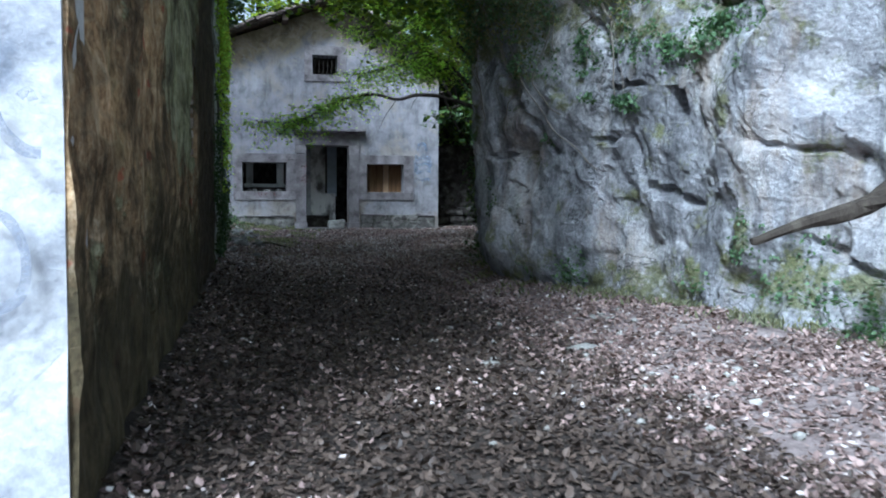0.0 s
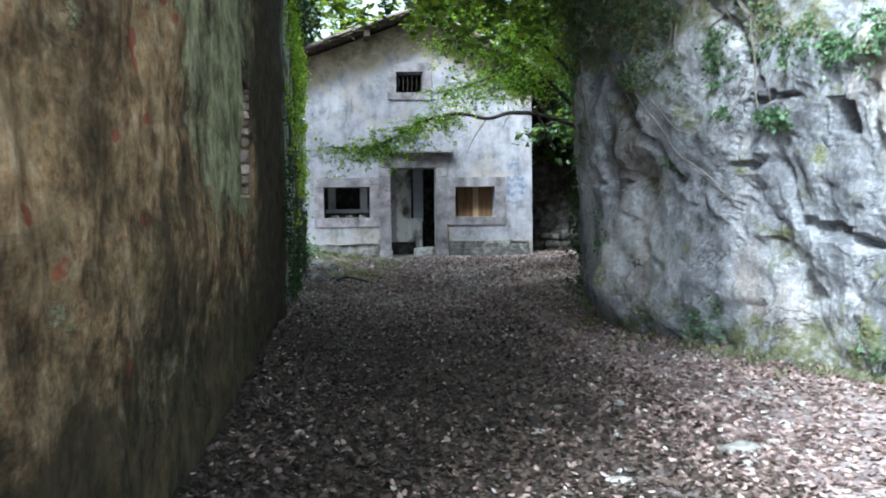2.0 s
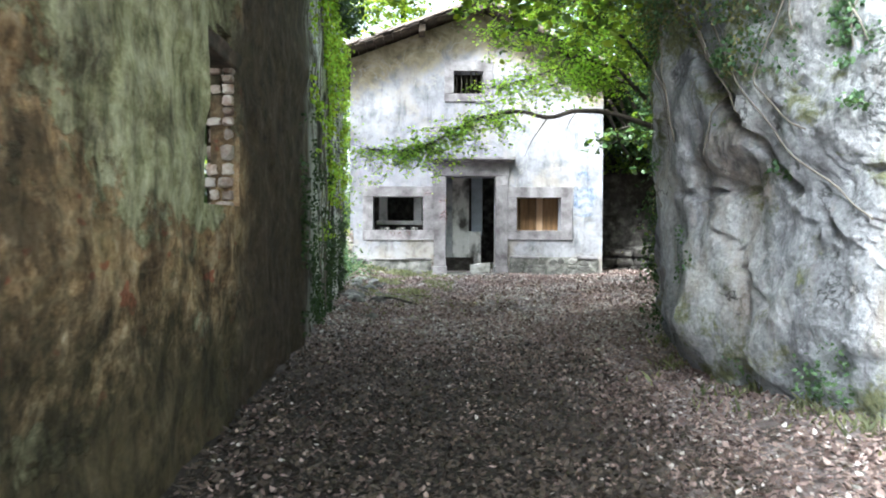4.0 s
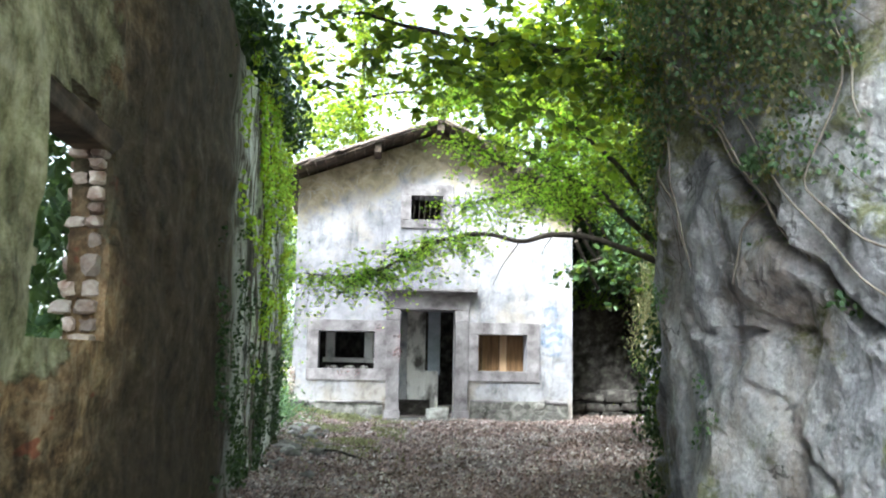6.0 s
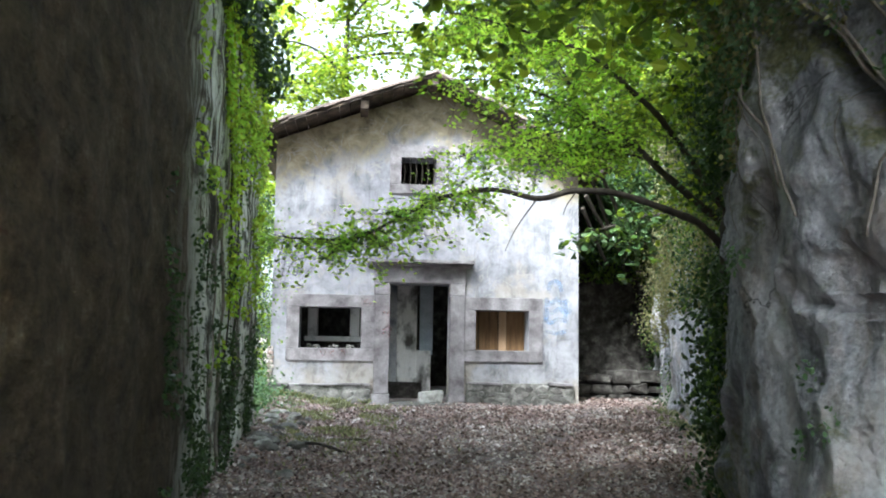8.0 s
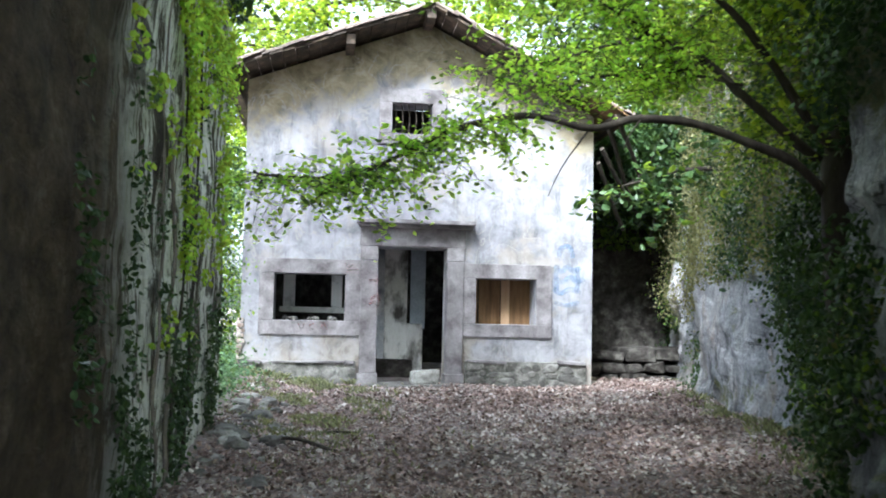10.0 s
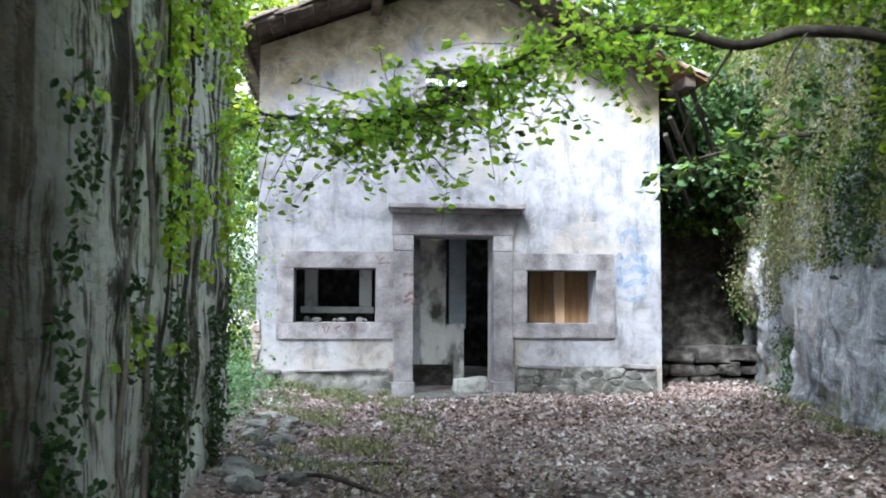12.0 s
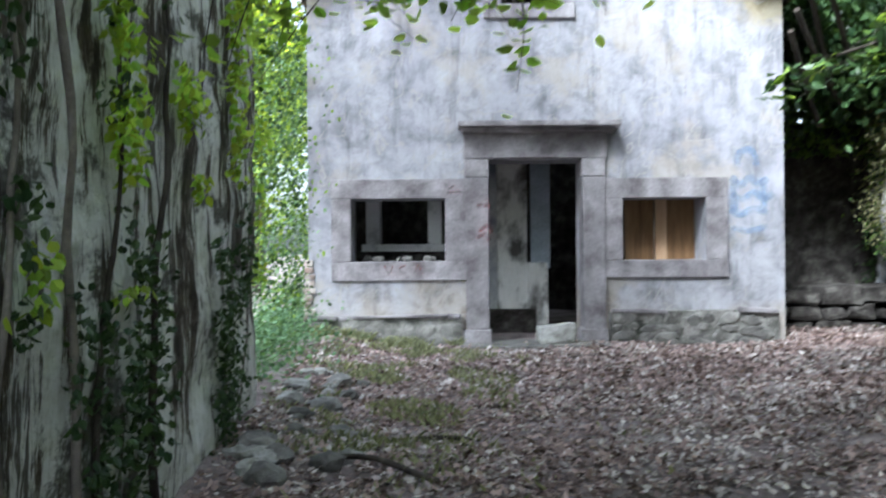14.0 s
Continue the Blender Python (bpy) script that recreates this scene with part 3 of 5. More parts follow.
def build_rock():
    ys = [-45, -36] + steps(-30, -17.5, 0.14) + steps(-17.4, -6, 0.042) + steps(-5.9, 5, 0.09)
    zs = steps(-0.9, 4.2, 0.042) + steps(4.3, 7.5, 0.16)
    n = len(zs)
    verts = []
    for y in ys:
        for z in zs:
            verts.append((rock_x(y, z), y, z))
    faces = []
    for i in range(len(ys) - 1):
        for j in range(n - 1):
            y, z = (ys[i] + ys[i + 1]) / 2, (zs[j] + zs[j + 1]) / 2
            faces.append((i * n + j, i * n + j + 1, (i + 1) * n + j + 1, (i + 1) * n + j))
    base = len(verts)
    for i, y in enumerate(ys):
        verts += [(30.0, y, 9.0), (30.0, y, -2.0)]
    for i in range(len(ys) - 1):
        a, b = base + 2 * i, base + 2 * (i + 1)
        faces.append((i * n + n - 1, a, b, (i + 1) * n + n - 1))
    ob = mesh_of("rock_face", verts, faces, rock_mat, smooth=False)
    return tagged(ob, "grey limestone cliff, cracked, overhanging and mossy", "rock face", kind="structure")


build_rock()


# ---- ruined wall beside the path ----
WALL_X = -2.3


def wall_top(u, v):
    if v > 3.5:
        h = 4.05 + 0.15 * noise.noise(Vector((u * 0.8, 0, 5))) + 0.08 * noise.noise(Vector((u * 4, 0, 1)))
        return 3.5 + (v - 3.5) * (h - 3.5) / 0.5
    return v


def splay(u, v):
    """The wall is thinner round the opening."""
    return .2 if -14.2 < u < -11.6 and .7 < v < 2.9 else .42


def build_ruin():
    win = (-13.34, -12.36, 1.2, 2.2)

    def keep(u, v):
        a, b, c, d = win
        lim = 0.06 * noise.noise(Vector((u * 3, v * 3, 2)))
        return not (a + lim < u < b + lim and c + lim < v < d + 0.1 * math.sin((u - a) * 3.2) + lim)
    ob = grid_wall("wall_west", lambda u, v, d: (WALL_X - splay(u, v), u, v) if d >= 0.3 else (WALL_X + d, u, v), steps(-19.1, -3.9, 0.07), steps(-0.7, 3.5, 0.07) + [3.6, 3.7, 3.8, 3.9, 4.0],
                   [], 0.42, ruin_mat, top=wall_top, bump=0.045, keep=keep)
    tagged(ob, "tall ruined wall with ochre rubble and peeling plaster", "wall", kind="structure")
    return ob


wall_west = build_ruin()
south = grid_wall("wall_south", lambda u, v, d: (u, -19.12 + (d if d >= .3 else -d), v), steps(-9, -2.31, 0.1), steps(-0.9, 3.5, 0.1) + [3.7, 4.0], [], 0.4, white_wall_mat, bump=0.04, seed=3)
tagged(south, "sunlit lime-washed wall with grey spray paint", "wall", kind="structure")

# ---- house ----
house = thing("house", "small abandoned gabled house with stained white plaster", "house")


def gable(u, v):
    """Stretches the top of the wall to the slopes of the roof."""
    h = 5.41 - (0.37 * (0.15 - u) if u < 0.15 else 0.51 * (u - 0.15))
    if v > 4.25:
        return max(4.25, min(h, 4.25 + (v - 4.25) * (h - 4.25) / 0.25)) if h > 4.25 else h
    return min(v, h)


L_WIN, R_WIN, DOOR = (-2.02, -1.0, .96, 1.64), (.92, 1.825, .955, 1.63), (-.53, .49, 0.03, 2.05)
zs_house = steps(-0.1, 3.9, 0.1) + [4.05, 4.25, 4.3, 4.35, 4.4, 4.45, 4.5]
front = grid_wall("front_wall", lambda u, v, d: (u, d if d >= .3 else -d, v), steps(-2.48, 2.68, 0.1), zs_house, [L_WIN, R_WIN, DOOR, (-.38, .217, 3.74, 4.2)], 0.5, plaster_mat, house, gable, 0.004, 5)
front["label"] = "white lime plaster stained grey and ochre, cracked"


def build_house():
    # unseen backing, added so that the attic window stays dark
    part("attic_dark_backing", block(-2.0, 2.2, 3.7, 3.85, 2.8, 4.9), dark_masonry_mat, house)
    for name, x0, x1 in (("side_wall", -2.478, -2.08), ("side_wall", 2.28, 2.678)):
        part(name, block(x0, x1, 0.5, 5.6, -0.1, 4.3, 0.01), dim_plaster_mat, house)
    # back, gable and floor are near-black: the dim rooms put into their colour
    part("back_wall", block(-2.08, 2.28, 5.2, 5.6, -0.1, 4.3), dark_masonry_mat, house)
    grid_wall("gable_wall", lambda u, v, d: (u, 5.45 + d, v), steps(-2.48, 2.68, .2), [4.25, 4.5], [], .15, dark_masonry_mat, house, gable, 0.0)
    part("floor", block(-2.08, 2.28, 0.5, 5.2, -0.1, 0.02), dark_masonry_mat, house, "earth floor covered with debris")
    part("upper_floor", block(-2.08, 2.28, 0.5, 3.9, 2.65, 2.8), timber_mat, house)
    # stone surrounds
    for who, (x0, x1, z0, z1), o in (("window", L_WIN, (-2.23, -.77, .755, 1.85)), ("window", R_WIN, (.72, 2.06, .765, 1.846)), ("attic_window", (-.38, .217, 3.74, 4.2), (-.57, .42, 3.58, 4.42))):
        w = new(who)
        w.parent = house
        part("lintel", block(o[0], o[1], -.03, .2, z1, o[3], 0.004, 0.01, 1), stone_mat, w)
        part("sill", block(o[0], o[1], -.035, .2, o[2], z0, 0.004, 0.01, 2), stone_mat, w)
        part("jamb", block(o[0], x0, -.03, .2, z0, z1, 0.004, 0.01, 3), stone_mat, w)
        part("jamb", block(x1, o[1], -.03, .2, z0, z1, 0.004, 0.01, 4), stone_mat, w)
        if who == "attic_window":
            for i in range(6):
                x = x0 + 0.05 + i * 0.1
                v, f = tube([(x, .1, z0), (x + .02, .09, (z0 + z1) / 2), (x, .1, z1)], [.008] * 3, 6)
                mesh_of("bar", v, f, bark_mat, w)
    d = new("doorway")
    d.parent = house
    for s, x0, x1 in ((-1, -.78, -.53), (1, .49, .73)):
        part("jamb", block(x0, x1, -.05, .25, .22, 1.86, 0.005, 0.012, 6 + s), stone_mat, d)
        part("base_block", block(x0 - .03, x1 + .02, -.09, .25, -.05, .22, 0.008, 0.015, 9 + s), stone_mat, d)
        part("capital", block(x0 - .01, x1, -.055, .25, 1.865, 2.06, 0.004, 0.01, 12 + s), stone_mat, d)
    part("lintel", block(-.8, .75, -.05, .25, 2.065, 2.34, 0.005, 0.012, 20), stone_mat, d)
    part("cornice", block(-.86, .87, -.26, .1, 2.385, 2.44, 0.006, 0.012, 21), stone_mat, d, "thin projecting slab over the door, mossy on top")
    part("moulding", block(-.82, .83, -.17, .1, 2.335, 2.39, 0.004, 0.02, 22), stone_mat, d)
    part("doorstep", block(-.86, .1, -.52, .3, -.06, .085, 0.035, 0.025, 23), rubble_mat, d, "worn and broken stone doorstep")
    part("doorstep", block(.13, .78, -.46, .3, -.06, .1, 0.035, 0.025, 27), rubble_mat, d, "worn and broken stone doorstep")


build_house()


# ---- roof of the house ----
def build_roof():
    roof = new("roof")
    roof.parent = house
    ridge, front_y, back_y = (0.15, 5.46), -0.66, 4.4
    for tag, ex, ez in (("left", -2.85, 4.38), ("right", 3.1, 3.97)):
        d = Vector((ex - ridge[0], 0, ez - ridge[1]))
        run = d.length
        d.normalize()
        up = Vector((-d.z, 0, d.x)) if d.x > 0 else Vector((d.z, 0, -d.x))
        # sarking planks that run from the gable inwards
        n = round(run / 0.19)
        for i in range(n):
            a = ridge[0] + d.x * run * (i + .03) / n, ridge[1] + d.z * run * (i + .03) / n
            w = run * 0.94 / n
            y0 = front_y + random.uniform(-.05, .08)
            bm = bmesh.new()
            for yy in (y0, back_y):
                for s, h in ((0, 0), (w, 0), (w, .028), (0, .028)):
                    p = Vector((a[0], yy, a[1])) + d * s + up * h
                    bm.verts.new(p)
            bm.verts.ensure_lookup_table()
            for q in ((0, 1, 2, 3), (7, 6, 5, 4), (0, 4, 5, 1), (1, 5, 6, 2), (2, 6, 7, 3), (3, 7, 4, 0)):
                bm.faces.new([bm.verts[k] for k in q])
            bmesh.ops.recalc_face_normals(bm, faces=bm.faces[:])
            part("plank", bm, board_mat if tag == "right" and i > n * .72 else timber_mat, roof)
        # purlins that stick out of the gable
        for s in ((0.4, 0.95) if tag == "left" else (0.0, 0.5, 0.94)):
            c = Vector((ridge[0], 0, ridge[1])) + d * run * s - up * 0.075
            bm = block(-.065, .065, front_y + .06, 4.5, -.08, .07, 0.01, 0.015, int(s * 50))
            bmesh.ops.transform(bm, matrix=Matrix.Translation(c), verts=bm.verts[:])
            part("purlin", bm, timber_mat, roof)
        # half-round tiles, course over course
        sides = 7
        tv, tf = [], []
        for k in range(sides):
            w = math.pi * k / (sides - 1)
            for r in (.085, .07):
                for y, q in ((0, 1.0), (.40, .85)):
                    tv.append((r * q * math.cos(w), y, r * q * math.sin(w) * .75))
        for k in range(sides - 1):
            a = 4 * k
            b = a + 4
            tf += [(a, b, b + 1, a + 1), (a + 2, a + 3, b + 3, b + 2), (a, a + 2, b + 2, b), (a + 1, b + 1, b + 3, a + 3)]
        me = bpy.data.meshes.new("tile")
        me.from_pydata(tv, [], tf)
        me.materials.append(tile_mat)
        rows, cols = round(run / 0.33), 12
        rest = []
        for i in range(rows):
            for j in range(28):
                y = front_y + 0.06 + j * 0.18 + random.uniform(-.015, .015)
                if tag == "right" and j < 3 and i > 4 and random.random() < .6:
                    continue
                o = Vector((ridge[0], y, ridge[1])) + d * (run * (i + 1) / rows + random.uniform(-.02, .03)) + up * (0.04 + random.uniform(0, .012))
                m = Matrix((( up.cross(-d).x, -d.x, up.x, o.x), (up.cross(-d).y, -d.y, up.y, o.y), (up.cross(-d).z, -d.z, up.z, o.z), (0, 0, 0, 1))) @ pose(0, 0, 0, random.uniform(-2, 5), random.uniform(-4, 4), random.uniform(-4, 4))
                if j < cols:
                    t = new("tile", me)
                    t.parent = roof
                    t.matrix_basis = m
                else:
                    rest.append(([m @ Vector(v) for v in tv], tf))
        v, f = join(rest)
        tagged(mesh_of("tiling", v, f, tile_mat, roof), kind="stuff")


build_roof()


def build_plinth():
    """Rough masonry that stands proud along the foot of the front, its render fallen off in places."""
    rng = random.Random(4)
    for x0, x1, h, core in ((-2.5, -.82, .38, (-2.46, -.83, -.09, .1)), (.76, 2.6, .42, (.77, 2.58, -.1, .1))):
        us, vs = steps(core[0], core[1], .03), steps(-.1, h - .01, .03)
        ob = grid_wall("plinth", lambda u, v, d: (u, core[2] + (d if d >= .1 else -d), v), us, vs, [], .19, mortar_mat, house, None, .035, 11 + x0)
        ob["label"] = "rough grey mortar with stones showing, green at the foot"
        z = -.02
        while z < h - .06:
            x, hh = x0 + .02, rng.uniform(.07, .13)
            while x < x1 - .05:
                w = min(rng.uniform(.08, .3), x1 - x)
                if rng.random() < (.75 if x0 > 0 else .4):
                    bm = boulder((w * .5, .06, hh * .55), rng.random() * 90, cuts=2)
                    for v in bm.verts:
                        v.co.y = max(v.co.y, -.03 + .012 * noise.noise(v.co * 14))
                    bmesh.ops.rotate(bm, matrix=Matrix.Rotation(rng.uniform(-.3, .3), 3, "Y"), verts=bm.verts[:])
                    bmesh.ops.translate(bm, vec=(x + w / 2, core[2] + rng.uniform(.0, .02), z + hh / 2 + rng.uniform(-.03, .03)), verts=bm.verts[:])
                    part("stone", bm, rubble_mat, house)
                x += w
            z += hh
        x = x0 + .02
        while x < x1 - .1:
            w = min(rng.uniform(.3, .8), x1 - .02 - x)
            if x0 < 0 or rng.random() < .8:
                part("ledge", block(x, x + w - .006, -.14 + rng.uniform(-.01, .03), .03, h - .035 + rng.uniform(-.01, .01), h + rng.uniform(0, .015), 0.03, 0.014, int(x * 40)), stone_mat, house)
            x += w
    # broken bricks of the bared corner
    for k in range(9):
        z = .32 + .075 * k
        part("brick", block(-2.53 + rng.uniform(-.01, .015), -2.44 + rng.uniform(-.02, .03), -.028 + rng.uniform(-.01, .01), .12, z, z + .06, .01, .01, k), brick_mat, house)


build_plinth()


def build_inside():
    p = thing("partition", "sooty plaster partition wall inside the house", "wall", kind="structure")
    part("pier", block(-.36, .0, 1.2, 1.42, .02, 2.65, .012, .02, 3), dim_plaster_mat, p)
    part("plaster_strip", block(-.75, -.36, 1.22, 1.42, .02, 2.65, .012, .01, 6), white_wall_mat, p)
    bm = block(.06, .3, 1.32, 1.37, .85, 2.3, .004, .006, 5)
    panel = part("door_leaf", bm, blue_board_mat)
    tagged(panel, "faded blue-grey door leaf standing ajar in the dark room", "door")
    # inner wall with a framed opening, near-black to paint the unlit room behind the window
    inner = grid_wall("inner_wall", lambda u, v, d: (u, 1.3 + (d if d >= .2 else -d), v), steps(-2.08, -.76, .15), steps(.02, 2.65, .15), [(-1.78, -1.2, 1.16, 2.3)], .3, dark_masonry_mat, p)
    part("frame_jamb", block(-1.95, -1.78, 1.22, 1.64, 1.16, 2.3, .006, .01, 1), whitewash_mat, p)
    part("frame_jamb", block(-1.2, -1.03, 1.22, 1.64, 1.16, 2.3, .006, .01, 2), whitewash_mat, p)
    part("frame_sill", block(-2.0, -1.0, 1.15, 1.64, 1.07, 1.16, .012, .01, 3), whitewash_mat, p)
    part("low_wall", block(-.75, .27, 1.25, 1.42, .02, .93, .02, .02, 14), dim_plaster_mat, p)
    # near-black block, so the partition is darker at its foot
    part("pier_foot", block(-.77, .1, 1.12, 1.19, .02, .36, .03, .03, 8), dark_masonry_mat, p)
    part("cross_wall", block(-.76, -.62, .5, 2.4, .02, 2.65, .01), dim_plaster_mat, p)
    # boards behind the right-hand window
    sh = thing("boarded_shutter", "tan plywood boards closing the window from inside", "shutter")
    for i, (x0, x1, y, m) in enumerate(((.84, 1.02, .46, board_mat), (1.03, 1.36, .43, board_mat), (1.37, 1.5, .4, pale_board_mat), (1.51, 1.9, .44, board_mat))):
        part("board", block(x0, x1, y, y + .025, .8, 1.8, 0, .003), m, sh)
    part("batten", block(.8, 1.95, .47, .495, .6, .8, 0, .004), board_mat, sh)
    # rubble on the window sill
    for i in range(7):
        bm = boulder((random.uniform(.03, .07), .05, random.uniform(.02, .045)), i * 3.3)
        bmesh.ops.translate(bm, vec=(random.uniform(-1.9, -1.1), random.uniform(.22, .4), .985), verts=bm.verts[:])
        tagged(part("rubble", bm, rubble_mat), "small broken stone on the window sill", "stone", "rubble on the sill")


build_inside()

stone = part("stone_block", block(-.04, .36, -.34, -.04, .085, .29, .05, .05, 44), pale_stone_mat)
tagged(stone, "rough stone block lying on the doorstep", "stone")


def strokes(name, lines, width, y, material, label, parent=None):
    pieces = []
    for line in lines:
        pts = smooth_path([(x, y, z) for x, z in line], 5)
        v, f = [], []
        for i, p in enumerate(pts):
            d = (pts[min(i + 1, len(pts) - 1)] - pts[max(i - 1, 0)]).normalized()
            nrm = Vector((-d.z, 0, d.x)) * width * (0.85 + 0.3 * noise.noise(p * 9)) / 2
            v += [p + nrm, p - nrm]
        f = [(2 * i, 2 * i + 1, 2 * i + 3, 2 * i + 2) for i in range(len(pts) - 1)]
        pieces.append((v, f))
    mark = thing(name, label, "graffiti")
    for v, f in pieces:
        mesh_of("stroke", v, f, material, mark)
    return mark


strokes("graffiti", [[(2.17, 1.98), (2.19, 2.1), (2.28, 2.15), (2.36, 2.08), (2.37, 1.97)], [(2.1, 1.84), (2.2, 1.76), (2.3, 1.84), (2.4, 1.77), (2.5, 1.83)], [(2.1, 1.68), (2.22, 1.6), (2.34, 1.68), (2.46, 1.61), (2.56, 1.67)], [(2.08, 1.5), (2.2, 1.44), (2.34, 1.5), (2.5, 1.45)], [(2.14, 1.86), (2.12, 1.66), (2.14, 1.45)], [(2.44, 1.84), (2.46, 1.64), (2.44, 1.46)], [(2.1, 1.3), (2.3, 1.26), (2.48, 1.31)]], .085, -.009, blue_paint_mat, "sprayed blue scribble on white plaster")
strokes("graffiti", [[(-.64, 1.28), (-.55, 1.34), (-.5, 1.26)], [(-.66, 1.2), (-.58, 1.25), (-.52, 1.18)], [(-.66, 1.55), (-.52, 1.57)]], .05, -.056, red_paint_mat, "faded red scribble on the stone door jamb")
strokes("graffiti", [[(-1.0, 1.8), (-.96, 1.74), (-.9, 1.78)], [(-.98, 1.7), (-.82, 1.71)]], .03, -.036, red_paint_mat, "faded red scribble on the window surround")
strokes("graffiti", [[(-1.66, .92), (-1.61, .83), (-1.57, .92)], [(-1.44, .92), (-1.5, .88), (-1.44, .83)], [(-1.34, .83), (-1.3, .92), (-1.25, .83)]], .018, -.042, red_paint_mat, "faint red strokes on the window sill")
strokes("graffiti", [[(-2.62, .75), (-2.47, .73), (-2.41, .6), (-2.44, .47), (-2.58, .42)], [(-2.52, 1.13), (-2.47, 1.0), (-2.41, .94), (-2.36, .93)], [(-2.42, 1.1), (-2.395, 1.12), (-2.38, 1.09)]], .04, -19.2, grey_paint_mat, "sprayed grey loops on the lime-washed wall")


# ---- masonry beyond the house ----
def build_yard():
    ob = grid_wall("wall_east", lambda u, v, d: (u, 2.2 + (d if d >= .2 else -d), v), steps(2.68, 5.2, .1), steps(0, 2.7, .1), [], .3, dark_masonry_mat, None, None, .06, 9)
    tagged(ob, "near-black rubble wall between house and cliff", "wall", kind="structure")
    bench = thing("stone_bench", "low dark masonry ledge at the foot of the wall", "ledge")
    rb = random.Random(2)
    for row in range(3):
        x = 2.71
        while x < 4.5:
            w = rb.uniform(.28, .55)
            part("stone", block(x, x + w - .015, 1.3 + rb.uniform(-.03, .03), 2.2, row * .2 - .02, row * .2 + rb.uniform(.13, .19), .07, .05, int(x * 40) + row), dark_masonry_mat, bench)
            x += w
    for i, (a, b) in enumerate((((2.82, -.3, 3.95), (3.5, .6, 2.85)), ((2.75, -.2, 3.6), (3.6, .7, 2.75)), ((3.0, -.35, 3.95), (3.7, .5, 3.05)), ((2.74, -.1, 3.4), (3.4, .8, 2.5)))):
        v, f = tube(smooth_path([a, Vector(a).lerp(Vector(b), .5) + Vector((0, 0, -.03)), b], 4, .02, i), [.035] * 9, 7)
        tagged(mesh_of("pole", v, f, bark_mat), "weathered roof pole slid down beside the house", "pole", "fallen roof poles")


build_yard()

# bricks that line the opening in the ruined wall
rng0 = random.Random(8)
z = 1.16
while z < 2.1:
    h = rng0.uniform(.05, .13)
    x = -2.33
    while x > -2.46:
        w = rng0.uniform(.08, .13)
        y = -12.42 + (-2.33 - x) * .5 + rng0.uniform(-.045, .03)
        bm = boulder((w * .56, .1 * rng0.uniform(.8, 1.3), h * .6), z * 37 - x * 11)
        for q in bm.verts:
            q.co = Vector((max(-.42 * w, min(.42 * w, q.co.x)), max(-.07, min(.07, q.co.y)), max(-.43 * h, min(.43 * h, q.co.z))))
        bmesh.ops.translate(bm, vec=(x - w / 2, y + .08 + rng0.uniform(-.03, .03), z + h / 2), verts=bm.verts[:])
        part("brick", bm, brick_mat, wall_west)
        x -= w
    z += h
lint = part("lintel", block(-2.5, -2.31, -13.5, -12.2, 2.14, 2.26, .02, .02, 2), timber_mat, wall_west, "dark rotten timber lintel")


# ---- trees ----
def sprays(rng, limbs, gap, length, droop, per_twig, spread=1.0, start=0.25):
    """Twigs along limbs; returns twig tubes and leaf places."""
    tubes, spots = [], []
    for pts, start in zip(limbs, start if isinstance(start, tuple) else (start,) * len(limbs)):
        total = sum((b - a).length for a, b in zip(pts, pts[1:]))
        count = int(total / gap)
        for k in range(count):
            s = start + (1 - start) * (k + rng.random()) / count
            x = s * (len(pts) - 1)
            i = min(int(x), len(pts) - 2)
            p = pts[i].lerp(pts[i + 1], x - i)
            d = Vector((rng.normal() * spread, rng.normal() * spread, rng.normal() * .5 - droop)).normalized()
            ln = length * rng.uniform(.5, 1.3)
            bend = Vector(rng.normal(0, .22, 3)) * ln
            q = [p + d * ln * w + Vector((0, 0, -droop * .5 * ln * w * w)) + bend * w * (1 - w) for w in (0, .35, .7, 1)]
            tubes.append(tube(q, [.0032, .0027, .002, .001], 4))
            for j in range(per_twig):
                w = rng.uniform(.15, 1.05)
                m = min(int(w * 3), 2)
                c = q[m].lerp(q[m + 1], w * 3 - m)
                spots.append(c + Vector(rng.normal(0, .035, 3)))
    return tubes, spots


def plant(name, label, limbs, radii, twigs, size, material, seed, bark=bark_mat, droop=.35, second=None, share=.35):
    """A tree: trunk with limbs, and a crown of many leaves on twigs."""
    rng = np.random.default_rng(seed)
    t = thing(name, label, "tree")
    paths = [smooth_path(l, 6, .03, i + seed) for i, l in enumerate(limbs)]
    wood = []
    for p, (r0, r1) in zip(paths, radii):
        n = len(p)
        wood.append(tube(p, [r0 + (r1 - r0) * i / (n - 1) for i in range(n)], 9, .35, seed))
    v, f = join(wood)
    mesh_of("trunk", v, f, bark, t, True)
    tw, spots = sprays(rng, [p for p, use in zip(paths, twigs["use"]) if use], twigs["gap"], twigs["length"], twigs["droop"], twigs["leaves"], twigs.get("spread", 1), twigs.get("start", .25))
    v, f = join(tw)
    tagged(mesh_of("twig", v, f, bark, t), kind="stuff")
    spots = np.array(spots)
    if second:
        pick = rng.random(len(spots)) < share
        v, f = leaves(rng, spots[pick], size, droop)
        mesh_of("crown", v, f, second, t)
        spots = spots[~pick]
    v, f = leaves(rng, spots, size, droop)
    mesh_of("crown", v, f, material, t)
    return t


